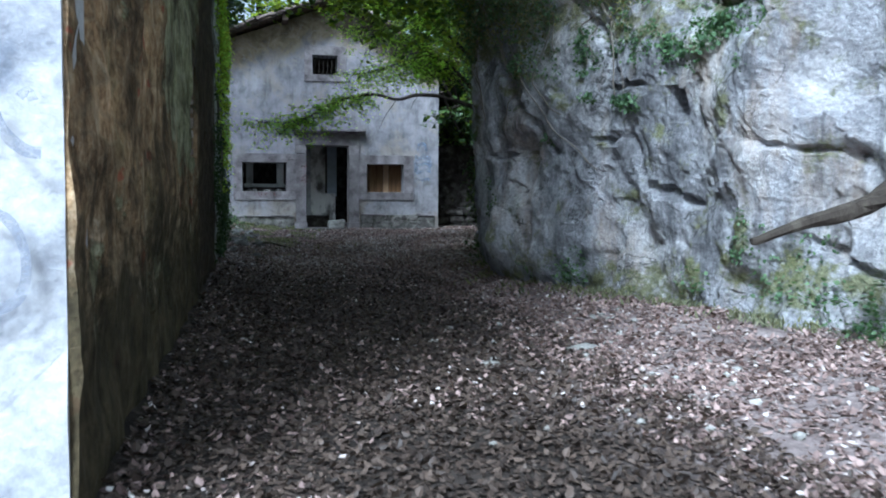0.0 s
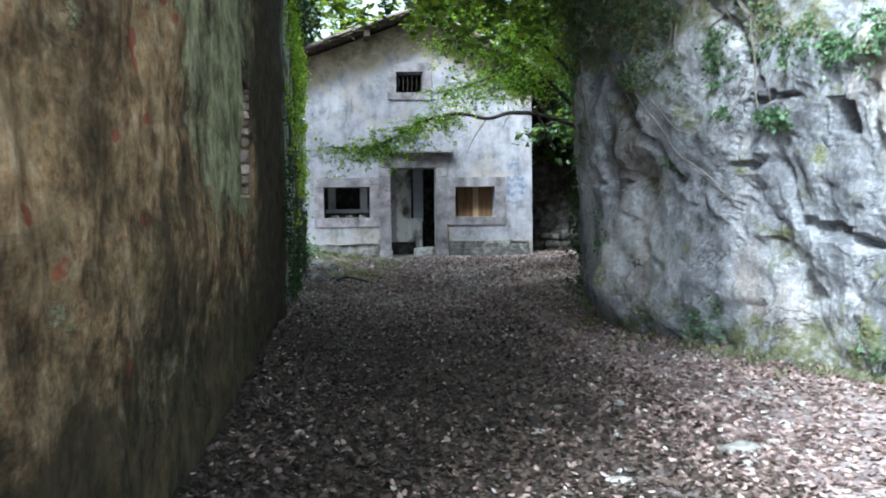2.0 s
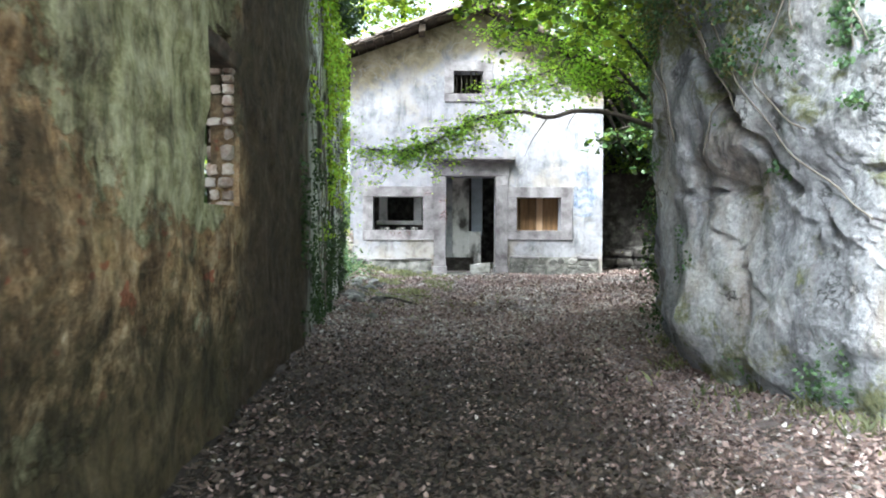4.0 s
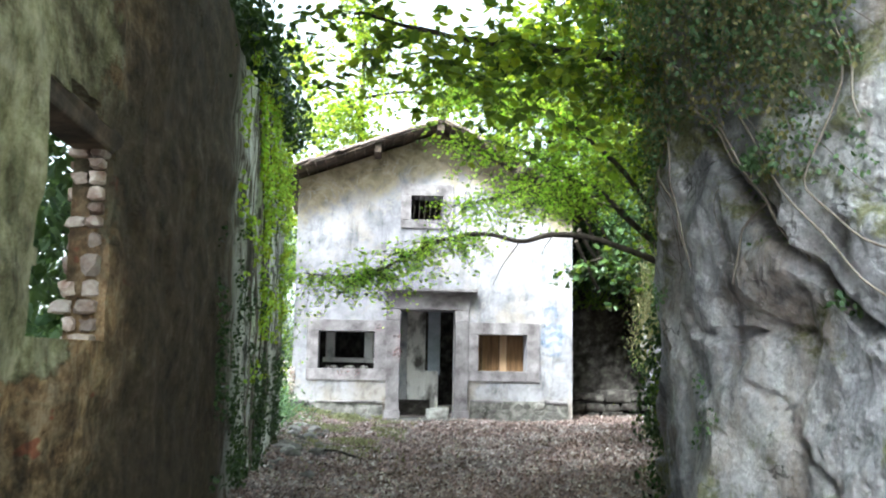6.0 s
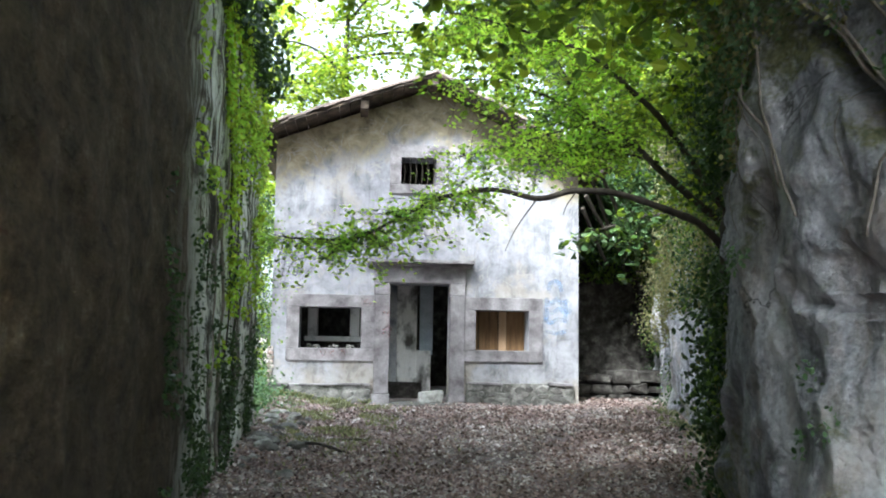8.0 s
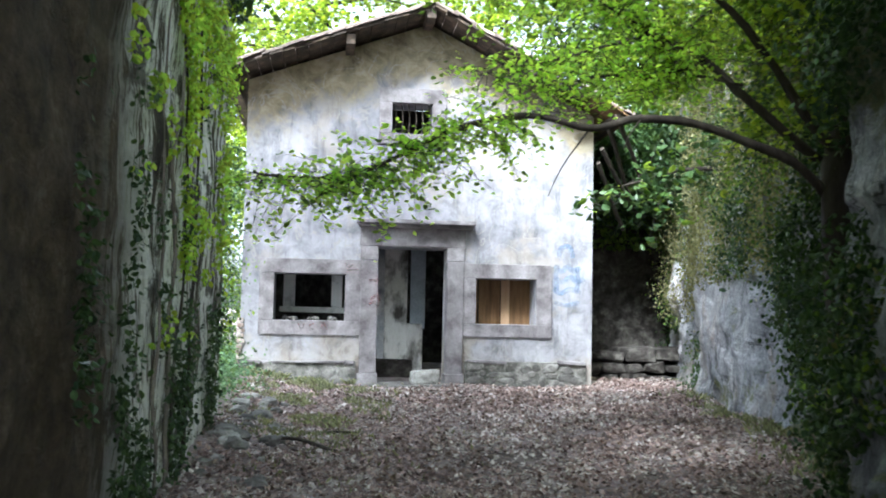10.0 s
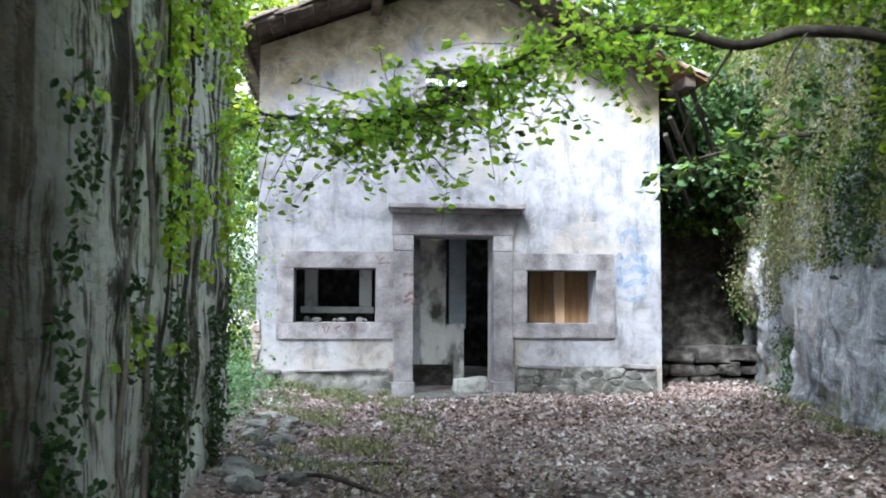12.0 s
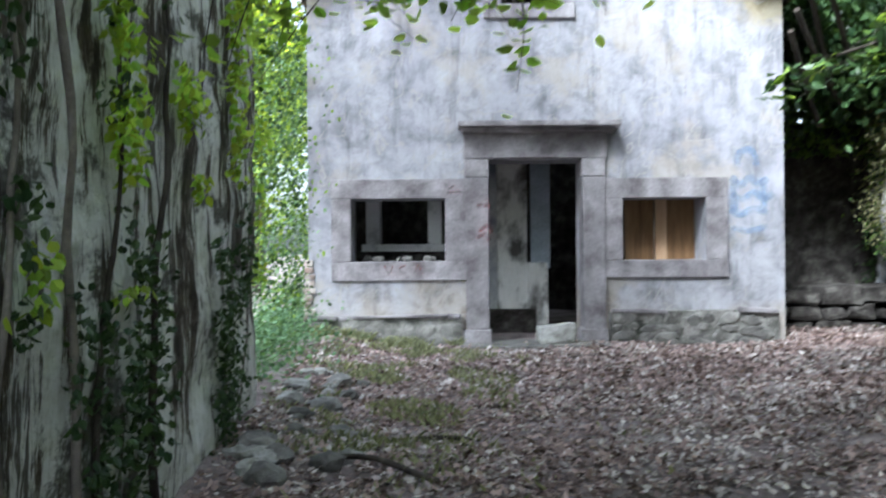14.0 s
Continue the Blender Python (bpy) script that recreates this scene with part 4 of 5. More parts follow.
# the leaning tree whose bough hangs across the path
plant("tree", "slim tree at the cliff foot with a bough across the path",
      [[(2.6, -7.3, -.3), (2.45, -7.35, .8), (2.3, -7.4, 2.0), (2.5, -7.3, 3.2), (2.4, -7.1, 5.0)],
       [(2.3, -7.4, 1.95), (1.98, -7.4, 2.23), (1.36, -7.42, 2.45), (.88, -7.42, 2.49), (.54, -7.42, 2.42), (.09, -7.4, 2.48), (-.3, -7.4, 2.4), (-.64, -7.4, 2.23), (-.95, -7.45, 2.06), (-1.2, -7.5, 1.97), (-1.7, -7.5, 2.0)],
       [(2.3, -7.4, 2.3), (1.69, -7.3, 3.19), (1.12, -7.3, 3.71), (.54, -7.2, 3.99), (-.3, -7.2, 4.15)],
       [(2.25, -7.3, 2.26), (1.73, -7.2, 2.72), (1.45, -7.0, 3.07), (1.11, -6.9, 3.24), (.9, -6.6, 3.9)],
       [(1.2, -7.0, 3.2), (.7, -7.1, 3.05), (.18, -7.2, 2.88), (-.2, -7.2, 2.78)],
       [(1.3, -6.95, 3.15), (.8, -6.9, 3.45), (.3, -6.9, 3.6), (-.1, -6.9, 3.6)],
       [(1.5, -7.05, 3.0), (1.1, -7.0, 2.9), (.7, -6.9, 2.88), (.4, -6.9, 2.8)],
       [(1.7, -7.25, 2.8), (1.3, -6.8, 3.0), (1.0, -6.5, 3.1), (.6, -6.4, 3.3)],
       [(.54, -7.42, 2.42), (.46, -7.43, 2.3), (.34, -7.44, 2.12), (.24, -7.45, 1.92)],
       [(.9, -7.42, 2.49), (.8, -7.44, 2.36), (.76, -7.44, 2.26)]],
      [(.14, .06), (.036, .008), (.035, .008), (.04, .01), (.012, .005), (.012, .005), (.012, .004), (.012, .004), (.008, .003), (.007, .003)],
      {"use": (0, 1, 1, 1, 1, 1, 1, 1, 0, 0), "gap": .022, "length": .42, "droop": .3, "leaves": 14, "start": (.52, .4, .45, .2, .2, .1, .2)}, .046, leaf_mat, 11, second=lime_leaf_mat, share=.82)
# bough from the top of the cliff
plant("tree", "tree rooted on the cliff with a level bough, crown extended unseen for shade",
      [[(1.9, -10.0, 2.9), (1.85, -10.0, 3.6), (2.0, -9.7, 5.0), (1.8, -9.4, 7.0)],
       [(1.85, -10.1, 3.4), (1.14, -10.2, 3.45), (.61, -10.2, 3.52), (-.02, -10.2, 3.57), (-.57, -10.2, 3.63), (-1.2, -10.1, 3.8)],
       [(1.95, -9.8, 4.4), (1.4, -9.4, 4.8), (.8, -9.2, 5.0), (.2, -9.3, 5.1)],
       [(1.95, -9.7, 4.8), (1.2, -8.0, 5.0), (.6, -6.5, 4.9), (0, -5.2, 4.7)],
       [(1.9, -9.5, 5.6), (.5, -9.5, 5.8), (-1.2, -9.0, 5.9)],
       [(1.9, -9.5, 5.2), (2.2, -7.5, 5.2), (2.0, -5.5, 4.9), (1.6, -4.2, 4.6)],
       # limbs from here on are out of view, added to shade cliff and path
       [(1.9, -9.6, 5.0), (1.3, -11.5, 5.3), (.4, -13.2, 5.4), (-.6, -14.6, 5.3)],
       [(1.9, -9.6, 5.4), (.6, -11.0, 5.8), (-.8, -12.2, 5.9), (-2.2, -13.0, 5.7)],
       [(1.9, -9.6, 5.8), (2.0, -12.0, 6.3), (1.4, -14.0, 6.5), (.6, -15.5, 6.3)],
       [(1.9, -9.6, 4.6), (.9, -10.8, 4.7), (-.3, -11.8, 4.75), (-1.5, -12.2, 4.7)],
       [(1.9, -9.6, 5.6), (.2, -13.0, 6.2), (-1.0, -15.2, 6.2), (-1.8, -17.0, 6.0)],
       [(1.9, -9.6, 5.3), (.9, -12.6, 5.6), (.0, -14.8, 5.8), (-.8, -16.6, 5.7)]],
      [(.16, .06), (.05, .012), (.05, .012), (.05, .012), (.04, .01), (.04, .01), (.04, .01), (.04, .01), (.04, .01), (.04, .01), (.04, .01), (.04, .01)],
      {"use": (0, 1, 1, 1, 1, 1, 1, 1, 1, 1, 1, 1), "gap": .028, "length": .8, "droop": .4, "leaves": 15, "start": .1}, .095, leaf_mat, 12, second=young_leaf_mat, share=.5)
# ivy-clad tree in the corner between cliff and recess
plant("tree", "dark ivy-clad tree leaning out of the cliff corner",
      [[(2.75, -8.4, 1.4), (2.55, -8.4, 2.4), (2.4, -8.2, 3.6), (2.3, -7.8, 5.2)],
       [(2.45, -8.3, 3.0), (2.1, -7.4, 3.5), (1.9, -6.2, 3.7), (1.9, -5.0, 3.6)],
       [(2.4, -8.2, 3.4), (2.6, -6.8, 4.0), (2.7, -5.2, 4.1), (2.6, -3.6, 3.9)],
       [(2.4, -8.1, 3.9), (1.6, -7.0, 4.5), (1.1, -5.8, 4.7), (.9, -4.8, 4.6)],
       [(2.5, -8.3, 2.7), (2.5, -7.4, 2.95), (2.5, -6.6, 3.0), (2.6, -5.6, 2.9)],
       [(2.35, -8.0, 4.4), (3.0, -6.5, 4.8), (3.2, -4.5, 4.9), (3.0, -2.5, 4.6)]],
      [(.13, .06), (.03, .008), (.03, .008), (.03, .008), (.025, .006), (.03, .008)],
      {"use": (0, 1, 1, 1, 1, 1), "gap": .03, "length": .6, "droop": .45, "leaves": 18, "start": .12}, .06, leaf_mat, 14, second=young_leaf_mat, share=.55)
# trees behind; the last three are unseen, added to shade passage and house
for i, (x, y, h) in enumerate(((-4.6, 4.5, 8.0), (-1.5, 9.5, 11), (2.6, 8.5, 10.5), (5.2, 4.0, 9.5), (4.7, -2.5, 9.0), (4.4, -8.0, 9.5), (-5.0, 10.0, 11.0), (6.5, 10.0, 11.0), (-4.6, -17.2, 10.5), (-4.6, -13.2, 14.0), (-4.8, -9.4, 14.5))):
    rng = random.Random(40 + i)
    limbs, radii, use = [[(x, y, ground_z(x, y) - .2), (x + .1, y, h * .35), (x - .1, y + .1, h * .7), (x, y, h)]], [(.18, .04)], [1]
    for k in range(14):
        z0 = h * (.3 + .05 * k)
        a = rng.uniform(0, 6.28)
        ln = h * .3 * rng.uniform(.6, 1.1)
        limbs.append([(x, y, z0), (x + ln * .5 * math.cos(a), y + ln * .5 * math.sin(a), z0 + .4), (x + ln * math.cos(a), y + ln * math.sin(a), z0 + .2)])
        radii.append((.05, .012))
        use.append(1)
    plant("tree", "light green broadleaf tree behind the walls, the last three unseen shade casters", limbs, radii, {"use": use, "gap": .06, "length": 1.1, "droop": .15, "leaves": 14 if y > -5 else 20, "start": .15}, .13 if y > -5 else (.21 if y < -12 else .15), leaf_mat, 60 + i, second=young_leaf_mat if y > -8 and x < 4 else dark_leaf_mat, share=.75)


# high boughs out of view, added to keep skylight off the passage
shade_limbs = [[(-4.3, -15.2, -.5), (-4.2, -15.2, 3.0), (-4.3, -15.1, 6.2), (-4.2, -15.1, 8.5)]]
for x, y, z in ((-.8, -11.6, 5.9), (-.6, -12.8, 5.7), (-.7, -13.8, 6.0), (-.6, -14.8, 5.7), (-.8, -15.8, 6.0), (-.7, -16.8, 5.7), (-.9, -17.7, 5.9), (-1.6, -18.4, 5.7), (-1.7, -19.4, 6.2), (-2.2, -19.9, 6.0)):
    shade_limbs.append([(-4.25, -15.1, 5.2), ((x - 4.25) / 2, (y - 15.1) / 2 + .3 * (y + 15), z + .2), (x, y, z)])
plant("tree", "unseen tree behind the ruin, added to shade the passage", shade_limbs, [(.2, .06)] + [(.06, .012)] * 10,
      {"use": (0,) + (1,) * 10, "gap": .022, "length": .8, "droop": .15, "leaves": 18, "start": .3}, .16, leaf_mat, 90, second=dark_leaf_mat, share=.5)

# ---- ivy, herbs and leaf litter ----
def ivy(name, label, spots, size, material, seed, droop=.9):
    rng = np.random.default_rng(seed)
    v, f = leaves(rng, spots, size, droop, .55)
    return tagged(mesh_of(name, v, f, material), label, "ivy", kind="stuff")


rng = np.random.default_rng(5)
spots = []
for i in range(24000):
    y = rng.uniform(-8.5, -3.95)
    z = rng.uniform(.9, 4.4)
    if noise.noise(Vector((y * 1.9, z * .75, 3))) + .5 * noise.noise(Vector((y * 5, z * 3, 7))) < .29 - .09 * (z - 2):
        continue
    spots.append((WALL_X + .03 + abs(rng.normal(0, .05)), y, z))
ivy("ivy", "bright climbing ivy in clumps on the ruined wall", spots[::2], .05, young_leaf_mat, 1)
ivy("ivy", "green ivy shoots on the ruined wall", spots[1::2], .05, lime_leaf_mat, 18)
spots = []
for i in range(16000):
    y, z = rng.uniform(-9.5, -3.95), -.1 + abs(rng.normal(0, 1.3))
    if noise.noise(Vector((y * 2.1, z * .8, 13))) + .5 * noise.noise(Vector((y * 6, z * 4, 3))) > .2 + .07 * z:
        spots.append((WALL_X + .03 + abs(rng.normal(0, .05)), y, z))
ivy("ivy", "dark glossy ivy creeping up the foot of the ruined wall", spots, .04, dark_leaf_mat, 7)
spots = [(WALL_X - .2 + rng.normal(0, .25), rng.uniform(-9, -3.8), 4.1 + abs(rng.normal(0, .35))) for i in range(6000)]
ivy("ivy", "dark ivy mat hanging over the top of the wall", spots, .085, dark_leaf_mat, 2)
spots, gap_dark = [], []
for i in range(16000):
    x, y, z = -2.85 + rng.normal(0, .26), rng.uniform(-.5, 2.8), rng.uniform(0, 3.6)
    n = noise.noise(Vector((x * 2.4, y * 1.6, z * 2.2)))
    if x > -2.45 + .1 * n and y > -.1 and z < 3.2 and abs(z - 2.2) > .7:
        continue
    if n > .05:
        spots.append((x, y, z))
    # gaps between the clumps get dark leaves that paint their shade
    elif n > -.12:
        gap_dark.append((x, y, z))
ivy("ivy", "ivy and shrubs beside the corner of the house", spots[::2], .052, leaf_mat, 3)
ivy("ivy", "cool green sprays of shrub beside the corner of the house", spots[1::4], .05, herb_mat, 21)
low = [(x, y, ground_z(x, y) + abs(rng.normal(0, .16))) for x, y in ((-2.75 + rng.normal(0, .3), rng.uniform(-3.6, 2.5)) for i in range(7000))]
ivy("ivy", "low dark ivy and herbs between the ruined wall and the house", low, .045, herb_mat, 24, .3)
ivy("ivy", "dark leaves in the gaps of the shrubs, shade put into their colour", gap_dark, .05, dark_leaf_mat, 22)
glossy, dry, fresh = [], [], []
for i in range(110000):
    y, z = rng.uniform(-9.4, 3), rng.uniform(-.2, 5.5)
    bare = smooth_step(-4.6, -3.6, y) * smooth_step(-.4, -1.2, y) * smooth_step(1.75, 1.2, z - .4 * noise.noise(Vector((y * 1.7, z * 1.7, 4))))
    n = noise.noise(Vector((y * .9, z * .7, 8))) + .6 * noise.noise(Vector((y * 3, z * 2.4, 2))) + .1 * (z - 1.8)
    if n < -.12 + 1.1 * bare:
        continue
    p = (rock_x(y, z) - abs(rng.normal(0, .13)) * (1 + .8 * max(0, n)), y, z)
    kind = noise.noise(Vector((y * .8, z * .6, 17))) + .35 * smooth_step(-5.2, -3.6, y) * smooth_step(.6, 1.6, z) - .3 * smooth_step(-4.5, -6.5, y) + rng.normal(0, .12)
    (dry if kind > .12 else fresh if kind > .0 else glossy).append(p)
ivy("ivy", "dense dark glossy ivy covering the recessed cliff", glossy, .05, dark_leaf_mat, 4)
ivy("ivy", "dry olive creepers hanging over the recessed cliff", dry, .034, olive_leaf_mat, 9, 1.2)
ivy("ivy", "green ivy sprays among the creepers of the recess", fresh, .045, leaf_mat, 20)
spots = [(rock_x(y, z) - abs(rng.normal(0, .2)), y, z) for y, z in ((rng.uniform(-20, -9), rng.uniform(3.6, 7)) for i in range(20000))]
ivy("ivy", "shrubs and creepers along the top of the cliff", spots, .05, leaf_mat, 5)


def litter(name, label, count, material, size, seed, region):
    rng = np.random.default_rng(seed)
    c = []
    while len(c) < count:
        x, y = rng.uniform(-2.25, 5), rng.uniform(-23, 1.4)
        if x > table(BASE, y) + .1 or (abs(x) < 2.6 and y > -.1) or not region(x, y, rng):
            continue
        c.append((x, y, ground_z(x, y) + .008 + abs(rng.normal(0, .008))))
    v, f = leaves(rng, c, size, 0.0, .72, .6)
    return tagged(mesh_of(name, v, f, material), label, "leaf litter", kind="stuff")


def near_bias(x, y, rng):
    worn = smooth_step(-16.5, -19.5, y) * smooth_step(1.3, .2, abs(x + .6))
    # thins the brown leaves where the passage's shade is painted
    passage_shade = smooth_step(-20.4, -18.8, y + .5 * x) * smooth_step(-8.6, -10.6, y) * smooth_step(1.0, .0, x + .5 * noise.noise(Vector((x, y, 9))))
    return rng.random() > .86 * passage_shade and rng.random() < .46 + .5 * noise.noise(Vector((x * .8, y * .8, 3))) + .5 * noise.noise(Vector((x * 2.8, y * 2.8, 5))) - .7 * worn


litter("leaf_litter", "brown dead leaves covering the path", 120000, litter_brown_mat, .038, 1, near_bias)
# darker leaves carry the shade of the passage in their colour
litter("leaf_litter", "dark leaves along the passage, its shade put into their colour", 46000, litter_shade_mat, .036, 4, lambda x, y, rng: x < .8 and -20.2 + rng.random() < y < -7.5 - 2 * rng.random())
litter("leaf_litter", "pale curled leaves in front of the house", 15000, litter_pale_mat, .036, 6, lambda x, y, rng: y > -9 + 2 * rng.random() and noise.noise(Vector((x * 1.1, y * 1.1, 6))) > -.15)
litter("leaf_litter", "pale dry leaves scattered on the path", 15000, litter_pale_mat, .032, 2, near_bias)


def herbs(name, label, count, seed, region, height=.08):
    rng = np.random.default_rng(seed)
    v, f = [], []
    for i in range(count):
        x, y = region(rng)
        if noise.noise(Vector((x * 2.2, y * 1.6, seed))) < .02:
            continue
        z = ground_z(x, y)
        a = rng.uniform(0, 6.28)
        h = height * rng.uniform(.4, 1.3)
        w = .006 + .01 * rng.random()
        lean = rng.normal(0, .5, 2) * h
        k = len(v)
        v += [(x - w * math.cos(a), y - w * math.sin(a), z), (x + w * math.cos(a), y + w * math.sin(a), z), (x + lean[0] * .4 + w * .7 * math.cos(a), y + lean[1] * .4 + w * .7 * math.sin(a), z + h * .6), (x + lean[0], y + lean[1], z + h)]
        f += [(k, k + 1, k + 2), (k, k + 2, k + 3)]
    return tagged(mesh_of(name, v, f, grass_mat), label, "grass", kind="stuff")


herbs("grass", "short grass and herbs beside the house", 13000, 1, lambda r: (r.normal(-1.35, .45), -abs(r.normal(2.2, 1.5))), .055)
herbs("grass", "grass and nettles along the plinth", 3500, 3, lambda r: (r.uniform(-2.4, -.85), -.12 - abs(r.normal(0, .15))), .1)
herbs("grass", "grass tufts along the foot of the cliff", 6000, 2, lambda r: (lambda y: (table(BASE, y) - abs(r.normal(0, .22)), y))(r.uniform(-17, -1)))


# stones in the path
for i, (x, y, r) in enumerate(((-.08, -16.0, .1), (-.26, -14.85, .09), (.35, -15.26, .08), (.8, -15.5, .15), (-.8, -9.9, .08), (3.0, -16.4, .3), (3.3, -16.6, .22))):
    bm = boulder((r, r * .8, r * .4), i * 5.1)
    bmesh.ops.translate(bm, vec=(x, y, ground_z(x, y) - r * .12), verts=bm.verts[:])
    tagged(part("stone", bm, pale_stone_mat), "pale flat stone half buried in the leaf litter", "stone", "stones in the path")

rng1 = random.Random(15)
for i in range(44):
    r = rng1.uniform(.015, .045)
    x, y = rng1.gauss(.9, .55), rng1.uniform(-18.2, -14.2)
    bm = boulder((r, r * .8, r * .6), 200 + i, cuts=1)
    bmesh.ops.translate(bm, vec=(x, y, ground_z(x, y) + .012), verts=bm.verts[:])
    tagged(part("pebble", bm, pale_stone_mat), "small pale stone lying among the dead leaves", "stone", "pebbles in the path")

v, f = tube(smooth_path([(3.4, -16.4, 1.2), (2.27, -17, .84), (2.0, -17, .73), (1.6, -17, .62), (1.33, -17, .54)], 5, .02, 2), [.085 - .003 * i for i in range(21)], 9, .4)
tagged(mesh_of("fallen_branch", v, f, bark_mat), "dark dead branch leaning against the cliff", "branch")

rng = np.random.default_rng(17)
spots = [(rng.uniform(3.1, 5.2), rng.uniform(1.75, 3.5), 2.3 + abs(rng.normal(0, 1.9))) for i in range(9000)]
ivy("ivy", "green creepers and shrubs over the wall beside the house", spots, .09, leaf_mat, 6)


def vines():
    """Pale roots that hang over the overhanging cliff."""
    rng = random.Random(3)
    runs = [[(-10.9, 3.6), (-11.5, 2.9), (-12.0, 2.2), (-12.6, 1.5), (-13.2, 1.1)], [(-11.2, 3.7), (-11.3, 2.9), (-11.7, 2.2), (-11.6, 1.6)], [(-12.2, 3.9), (-12.5, 3.2), (-12.9, 2.8), (-13.0, 2.2)],
            [(-10.8, 3.6), (-10.85, 3.0), (-10.9, 2.4), (-11.1, 1.9)], [(-11.9, 3.4), (-12.4, 2.7), (-12.3, 2.1), (-12.7, 1.7)]]
    for k in range(34):
        y, z = rng.uniform(-13.6, -9.6), rng.uniform(3.4, 4.1)
        run, slide = [(y, z)], rng.uniform(-.28, .02)
        for m in range(rng.randint(3, 5)):
            y, z = y + slide + rng.uniform(-.16, .12), z - rng.uniform(.28, .45)
            run.append((y, z))
        runs.append(run)
    for i, run in enumerate(runs):
        pts = smooth_path([(0, y + rng.uniform(-.06, .06), z) for y, z in run], 8, .05, i)
        pts = [Vector((min(rock_x(p.y + d, p.z + d) for d in (-.05, 0, .05)) - .015, p.y, p.z)) for p in pts]
        n = len(pts)
        pts = [(pts[max(k - 1, 0)] + pts[k] * 2 + pts[min(k + 1, n - 1)]) / 4 for k in range(n)]
        v, f = tube(pts, [(.010 if i < 5 else .006 + .005 * (i % 4 == 0)) - .004 * k / n for k in range(n)], 6, .4, i)
        tagged(mesh_of("root", v, f, root_mat, None, True), "pale dry root hanging down the cliff", "root", "roots on the cliff")


vines()

# greenery inside the ruin, seen through the opening
rng = np.random.default_rng(23)
spots = [(rng.uniform(-3.7, -2.75), rng.uniform(-12.3, -8.8), rng.uniform(.4, 2.6)) for i in range(9000)]
ivy("ivy", "green shrub inside the ruin behind the wall opening", spots[::2], .09, herb_mat, 8)

# debris at the foot of the ruined wall and sticks on the ground
rng1 = random.Random(6)
for i in range(48):
    r = rng1.uniform(.03, .12)
    x, y = -2.15 + abs(rng1.gauss(0, .25)), rng1.uniform(-6.4, -2.4)
    bm = boulder((r, r * .9, r * .6), 70 + i)
    bmesh.ops.translate(bm, vec=(x, y, ground_z(x, y) + r * .2), verts=bm.verts[:])
    tagged(part("rubble", bm, rubble_mat if i % 3 else pale_stone_mat), "broken stone at the foot of the ruined wall", "stone", "rubble by the wall")
for i, (x0, y0, x1, y1, r) in enumerate(((-1.8, -5.0, -1.1, -5.25, .016), (-1.5, -4.4, -.9, -4.5, .014), (.9, -2.6, 1.35, -2.45, .012), (.1, -1.2, .5, -1.25, .012), (-.1, -1.0, .15, -.9, .01), (1.2, -5.2, 1.6, -5.0, .01))):
    pts = smooth_path([(x0, y0, ground_z(x0, y0) + r), ((x0 + x1) / 2, (y0 + y1) / 2 + .05, ground_z(x0, y0) + r * 1.5), (x1, y1, ground_z(x1, y1) + r)], 4, .03, i)
    v, f = tube(pts, [r] * len(pts), 7, .4, i)
    tagged(mesh_of("stick", v, f, bark_mat, None, True), "short dark dead stick lying on the leaf litter", "stick", "sticks on the ground")
v, f = leaves(np.random.default_rng(1), [(-2.2, -9.4, .885)] * 5, .03, -.1, .2)
tagged(mesh_of("paper_scrap", v, f, white_wall_mat), "tiny white scrap caught on the wall", "scrap")

# creepers and fine roots matted over the brow of the cliff
rng = np.random.default_rng(53)
brow, clumps = [], []
for i in range(44000):
    y, z = rng.uniform(-17, -9.5), rng.uniform(2.0, 4.2)
    n = noise.noise(Vector((y * 1.2, z * .8, 33))) + .5 * noise.noise(Vector((y * 4, z * 3, 12)))
    if n + .55 * (z - 2.9) > .12 - .25 * smooth_step(-13.4, -12.2, y):
        brow.append((rock_x(y, z) - abs(rng.normal(0, .06 + .16 * smooth_step(-13.4, -12.2, y) * smooth_step(2.5, 3.4, z))), y, z))
    if noise.noise(Vector((y * 1.9, z * 1.9, 61))) + .4 * noise.noise(Vector((y * 6, z * 6, 1))) > .52 and y < -11.2:
        clumps.append((rock_x(y, z - .6) - abs(rng.normal(0, .05)), y, z - .6))
ivy("ivy", "matted green creepers over the brow of the cliff", brow[::2], .036, herb_mat, 14)
ivy("ivy", "dry olive creepers over the brow of the cliff", brow[1::2], .034, olive_leaf_mat, 15)
ivy("ivy", "green ivy clumps growing on the cliff face", clumps, .045, herb_mat, 16)

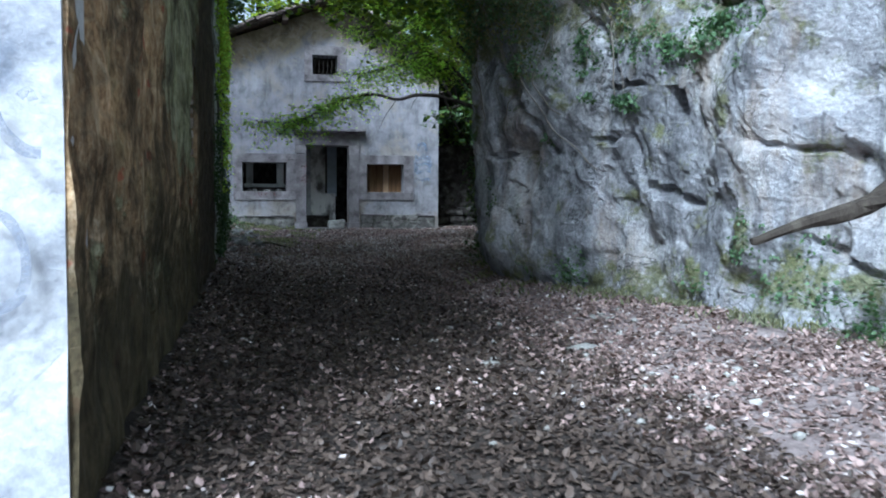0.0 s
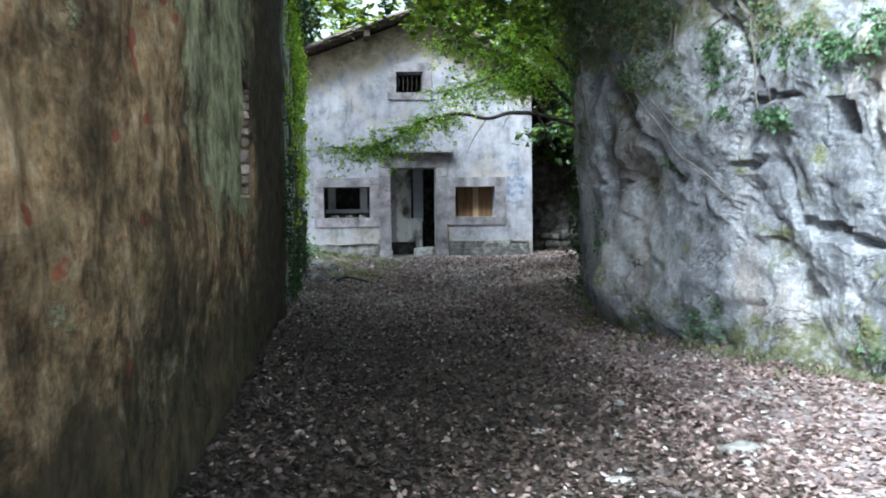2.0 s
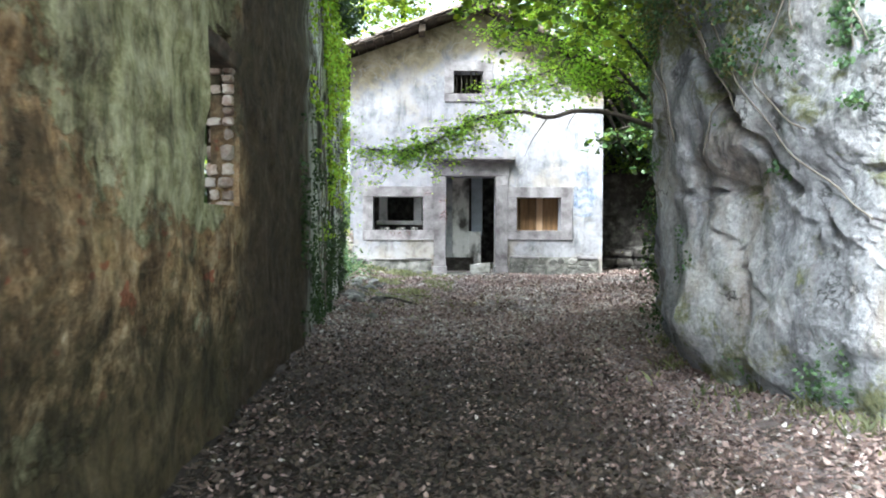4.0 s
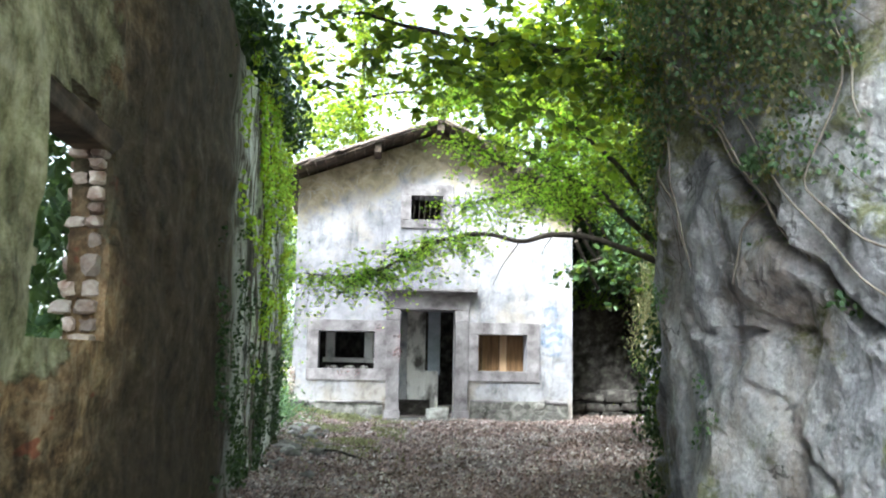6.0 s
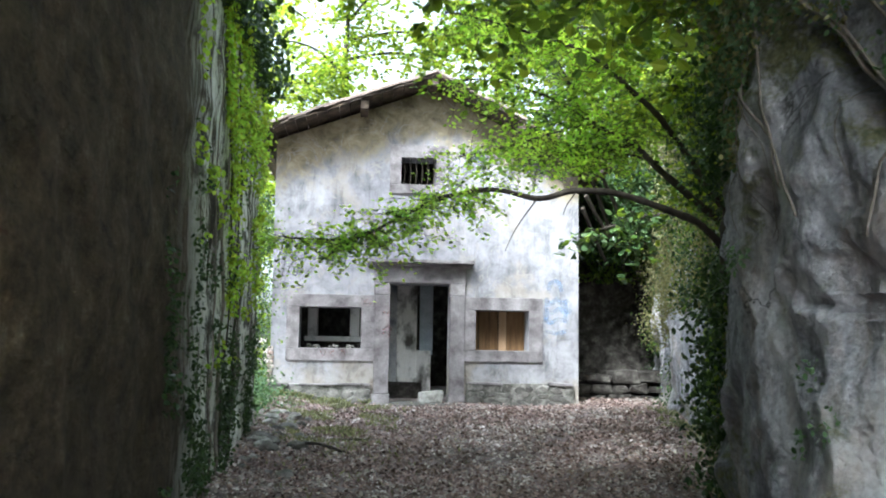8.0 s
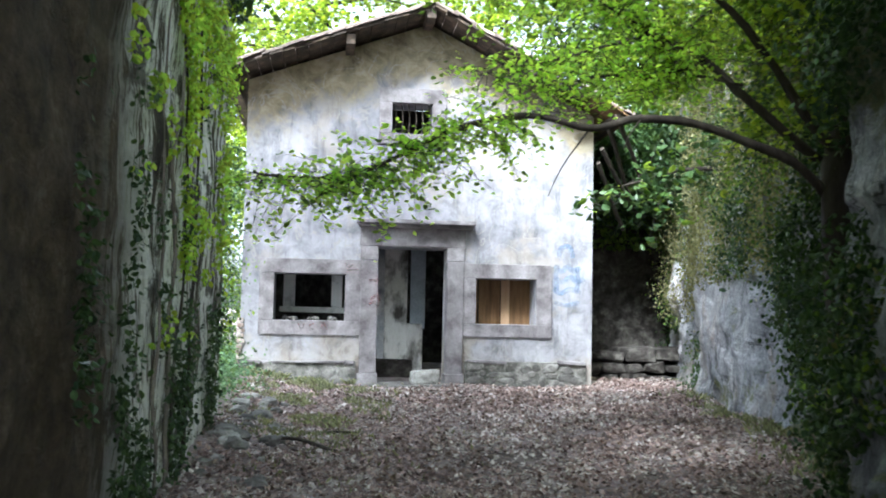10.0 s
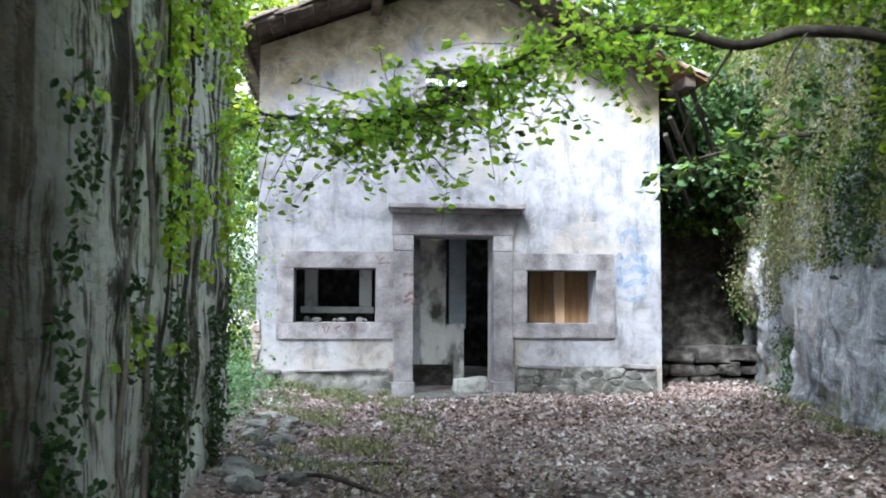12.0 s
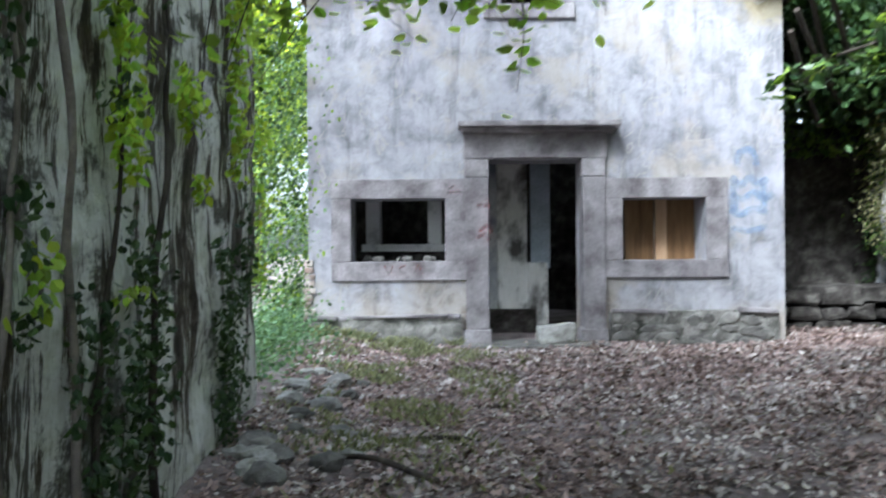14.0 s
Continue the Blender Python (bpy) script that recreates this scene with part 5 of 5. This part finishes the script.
# moss and small plants on the sunlit part of the cliff
rng = np.random.default_rng(31)
spots = []
for i in range(30000):
    y, z = rng.uniform(-18, -9.5), rng.uniform(-.2, 3.7)
    if noise.noise(Vector((y * 1.3, z * 1.1, 21))) + .5 * noise.noise(Vector((y * 4, z * 4, 2))) + .14 * abs(z - 1.3) < .52:
        continue
    spots.append((rock_x(y, z) - abs(rng.normal(0, .03)), y, z))
ivy("moss_plants", "small green plants in the cracks of the cliff", spots, .034, herb_mat, 10)
spots = []
for i in range(5200):
    y = rng.uniform(-17.4, -11.5)
    z = -.3 + abs(rng.normal(0, .2))
    if noise.noise(Vector((y * 1.6, z * 2.5, 31))) + .4 * smooth_step(.9, .1, abs(y + 15.9)) > .2 + .5 * z:
        spots.append((min(rock_x(y, z), table(BASE, y) + .2) - abs(rng.normal(0, .12)), y, z))
ivy("fern_clump", "fresh green herbs growing at the foot of the cliff", spots, .045, herb_mat, 11, .2)

# mossy buttress of old roots at the cliff foot
for i, pts in enumerate(([(3.05, -6.3, -.35), (2.85, -6.6, .4), (2.6, -7.0, 1.3), (2.45, -7.3, 2.0)], [(2.75, -6.9, -.35), (2.65, -7.0, .5), (2.5, -7.2, 1.4)], [(3.2, -5.8, -.3), (3.1, -6.0, .3), (2.9, -6.4, 1.0)])):
    p = smooth_path(pts, 6, .05, i + 30)
    v, f = tube(p, [.16 - .06 * k / len(p) - .02 * i for k in range(len(p))], 10, .5, i)
    tagged(mesh_of("root", v, f, mossy_bark_mat, None, True), "thick mossy root at the foot of the cliff", "root", "mossy roots")

rng = np.random.default_rng(41)
spots = [(rng.uniform(3.1, 4.6), rng.uniform(.3, 2.6), 3.55 + rng.normal(0, .35)) for i in range(13000)]
ivy("ivy", "dark creepers roofing the gap beside the house", spots, .1, dark_leaf_mat, 12)


def stems():
    """Dry stems of old ivy that run up the ruined wall."""
    rng = random.Random(12)
    for i in range(5):
        y = rng.uniform(-9.0, -4.1)
        r = rng.choice((.007, .009, .012, .018))
        pts = smooth_path([(WALL_X + .02 + rng.uniform(0, .03), y + rng.uniform(-.22, .22), z) for z in (-.2, .6, 1.4, 2.2, 3.0, 3.9)], 5, .04, i)
        v, f = tube(pts, [r * (1 - .5 * k / len(pts)) for k in range(len(pts))], 6, .4, i)
        tagged(mesh_of("ivy_stem", v, f, root_mat if i % 3 else bark_mat, None, True), "dry ivy stem running up the ruined wall", "stem", "ivy stems on the wall")


stems()
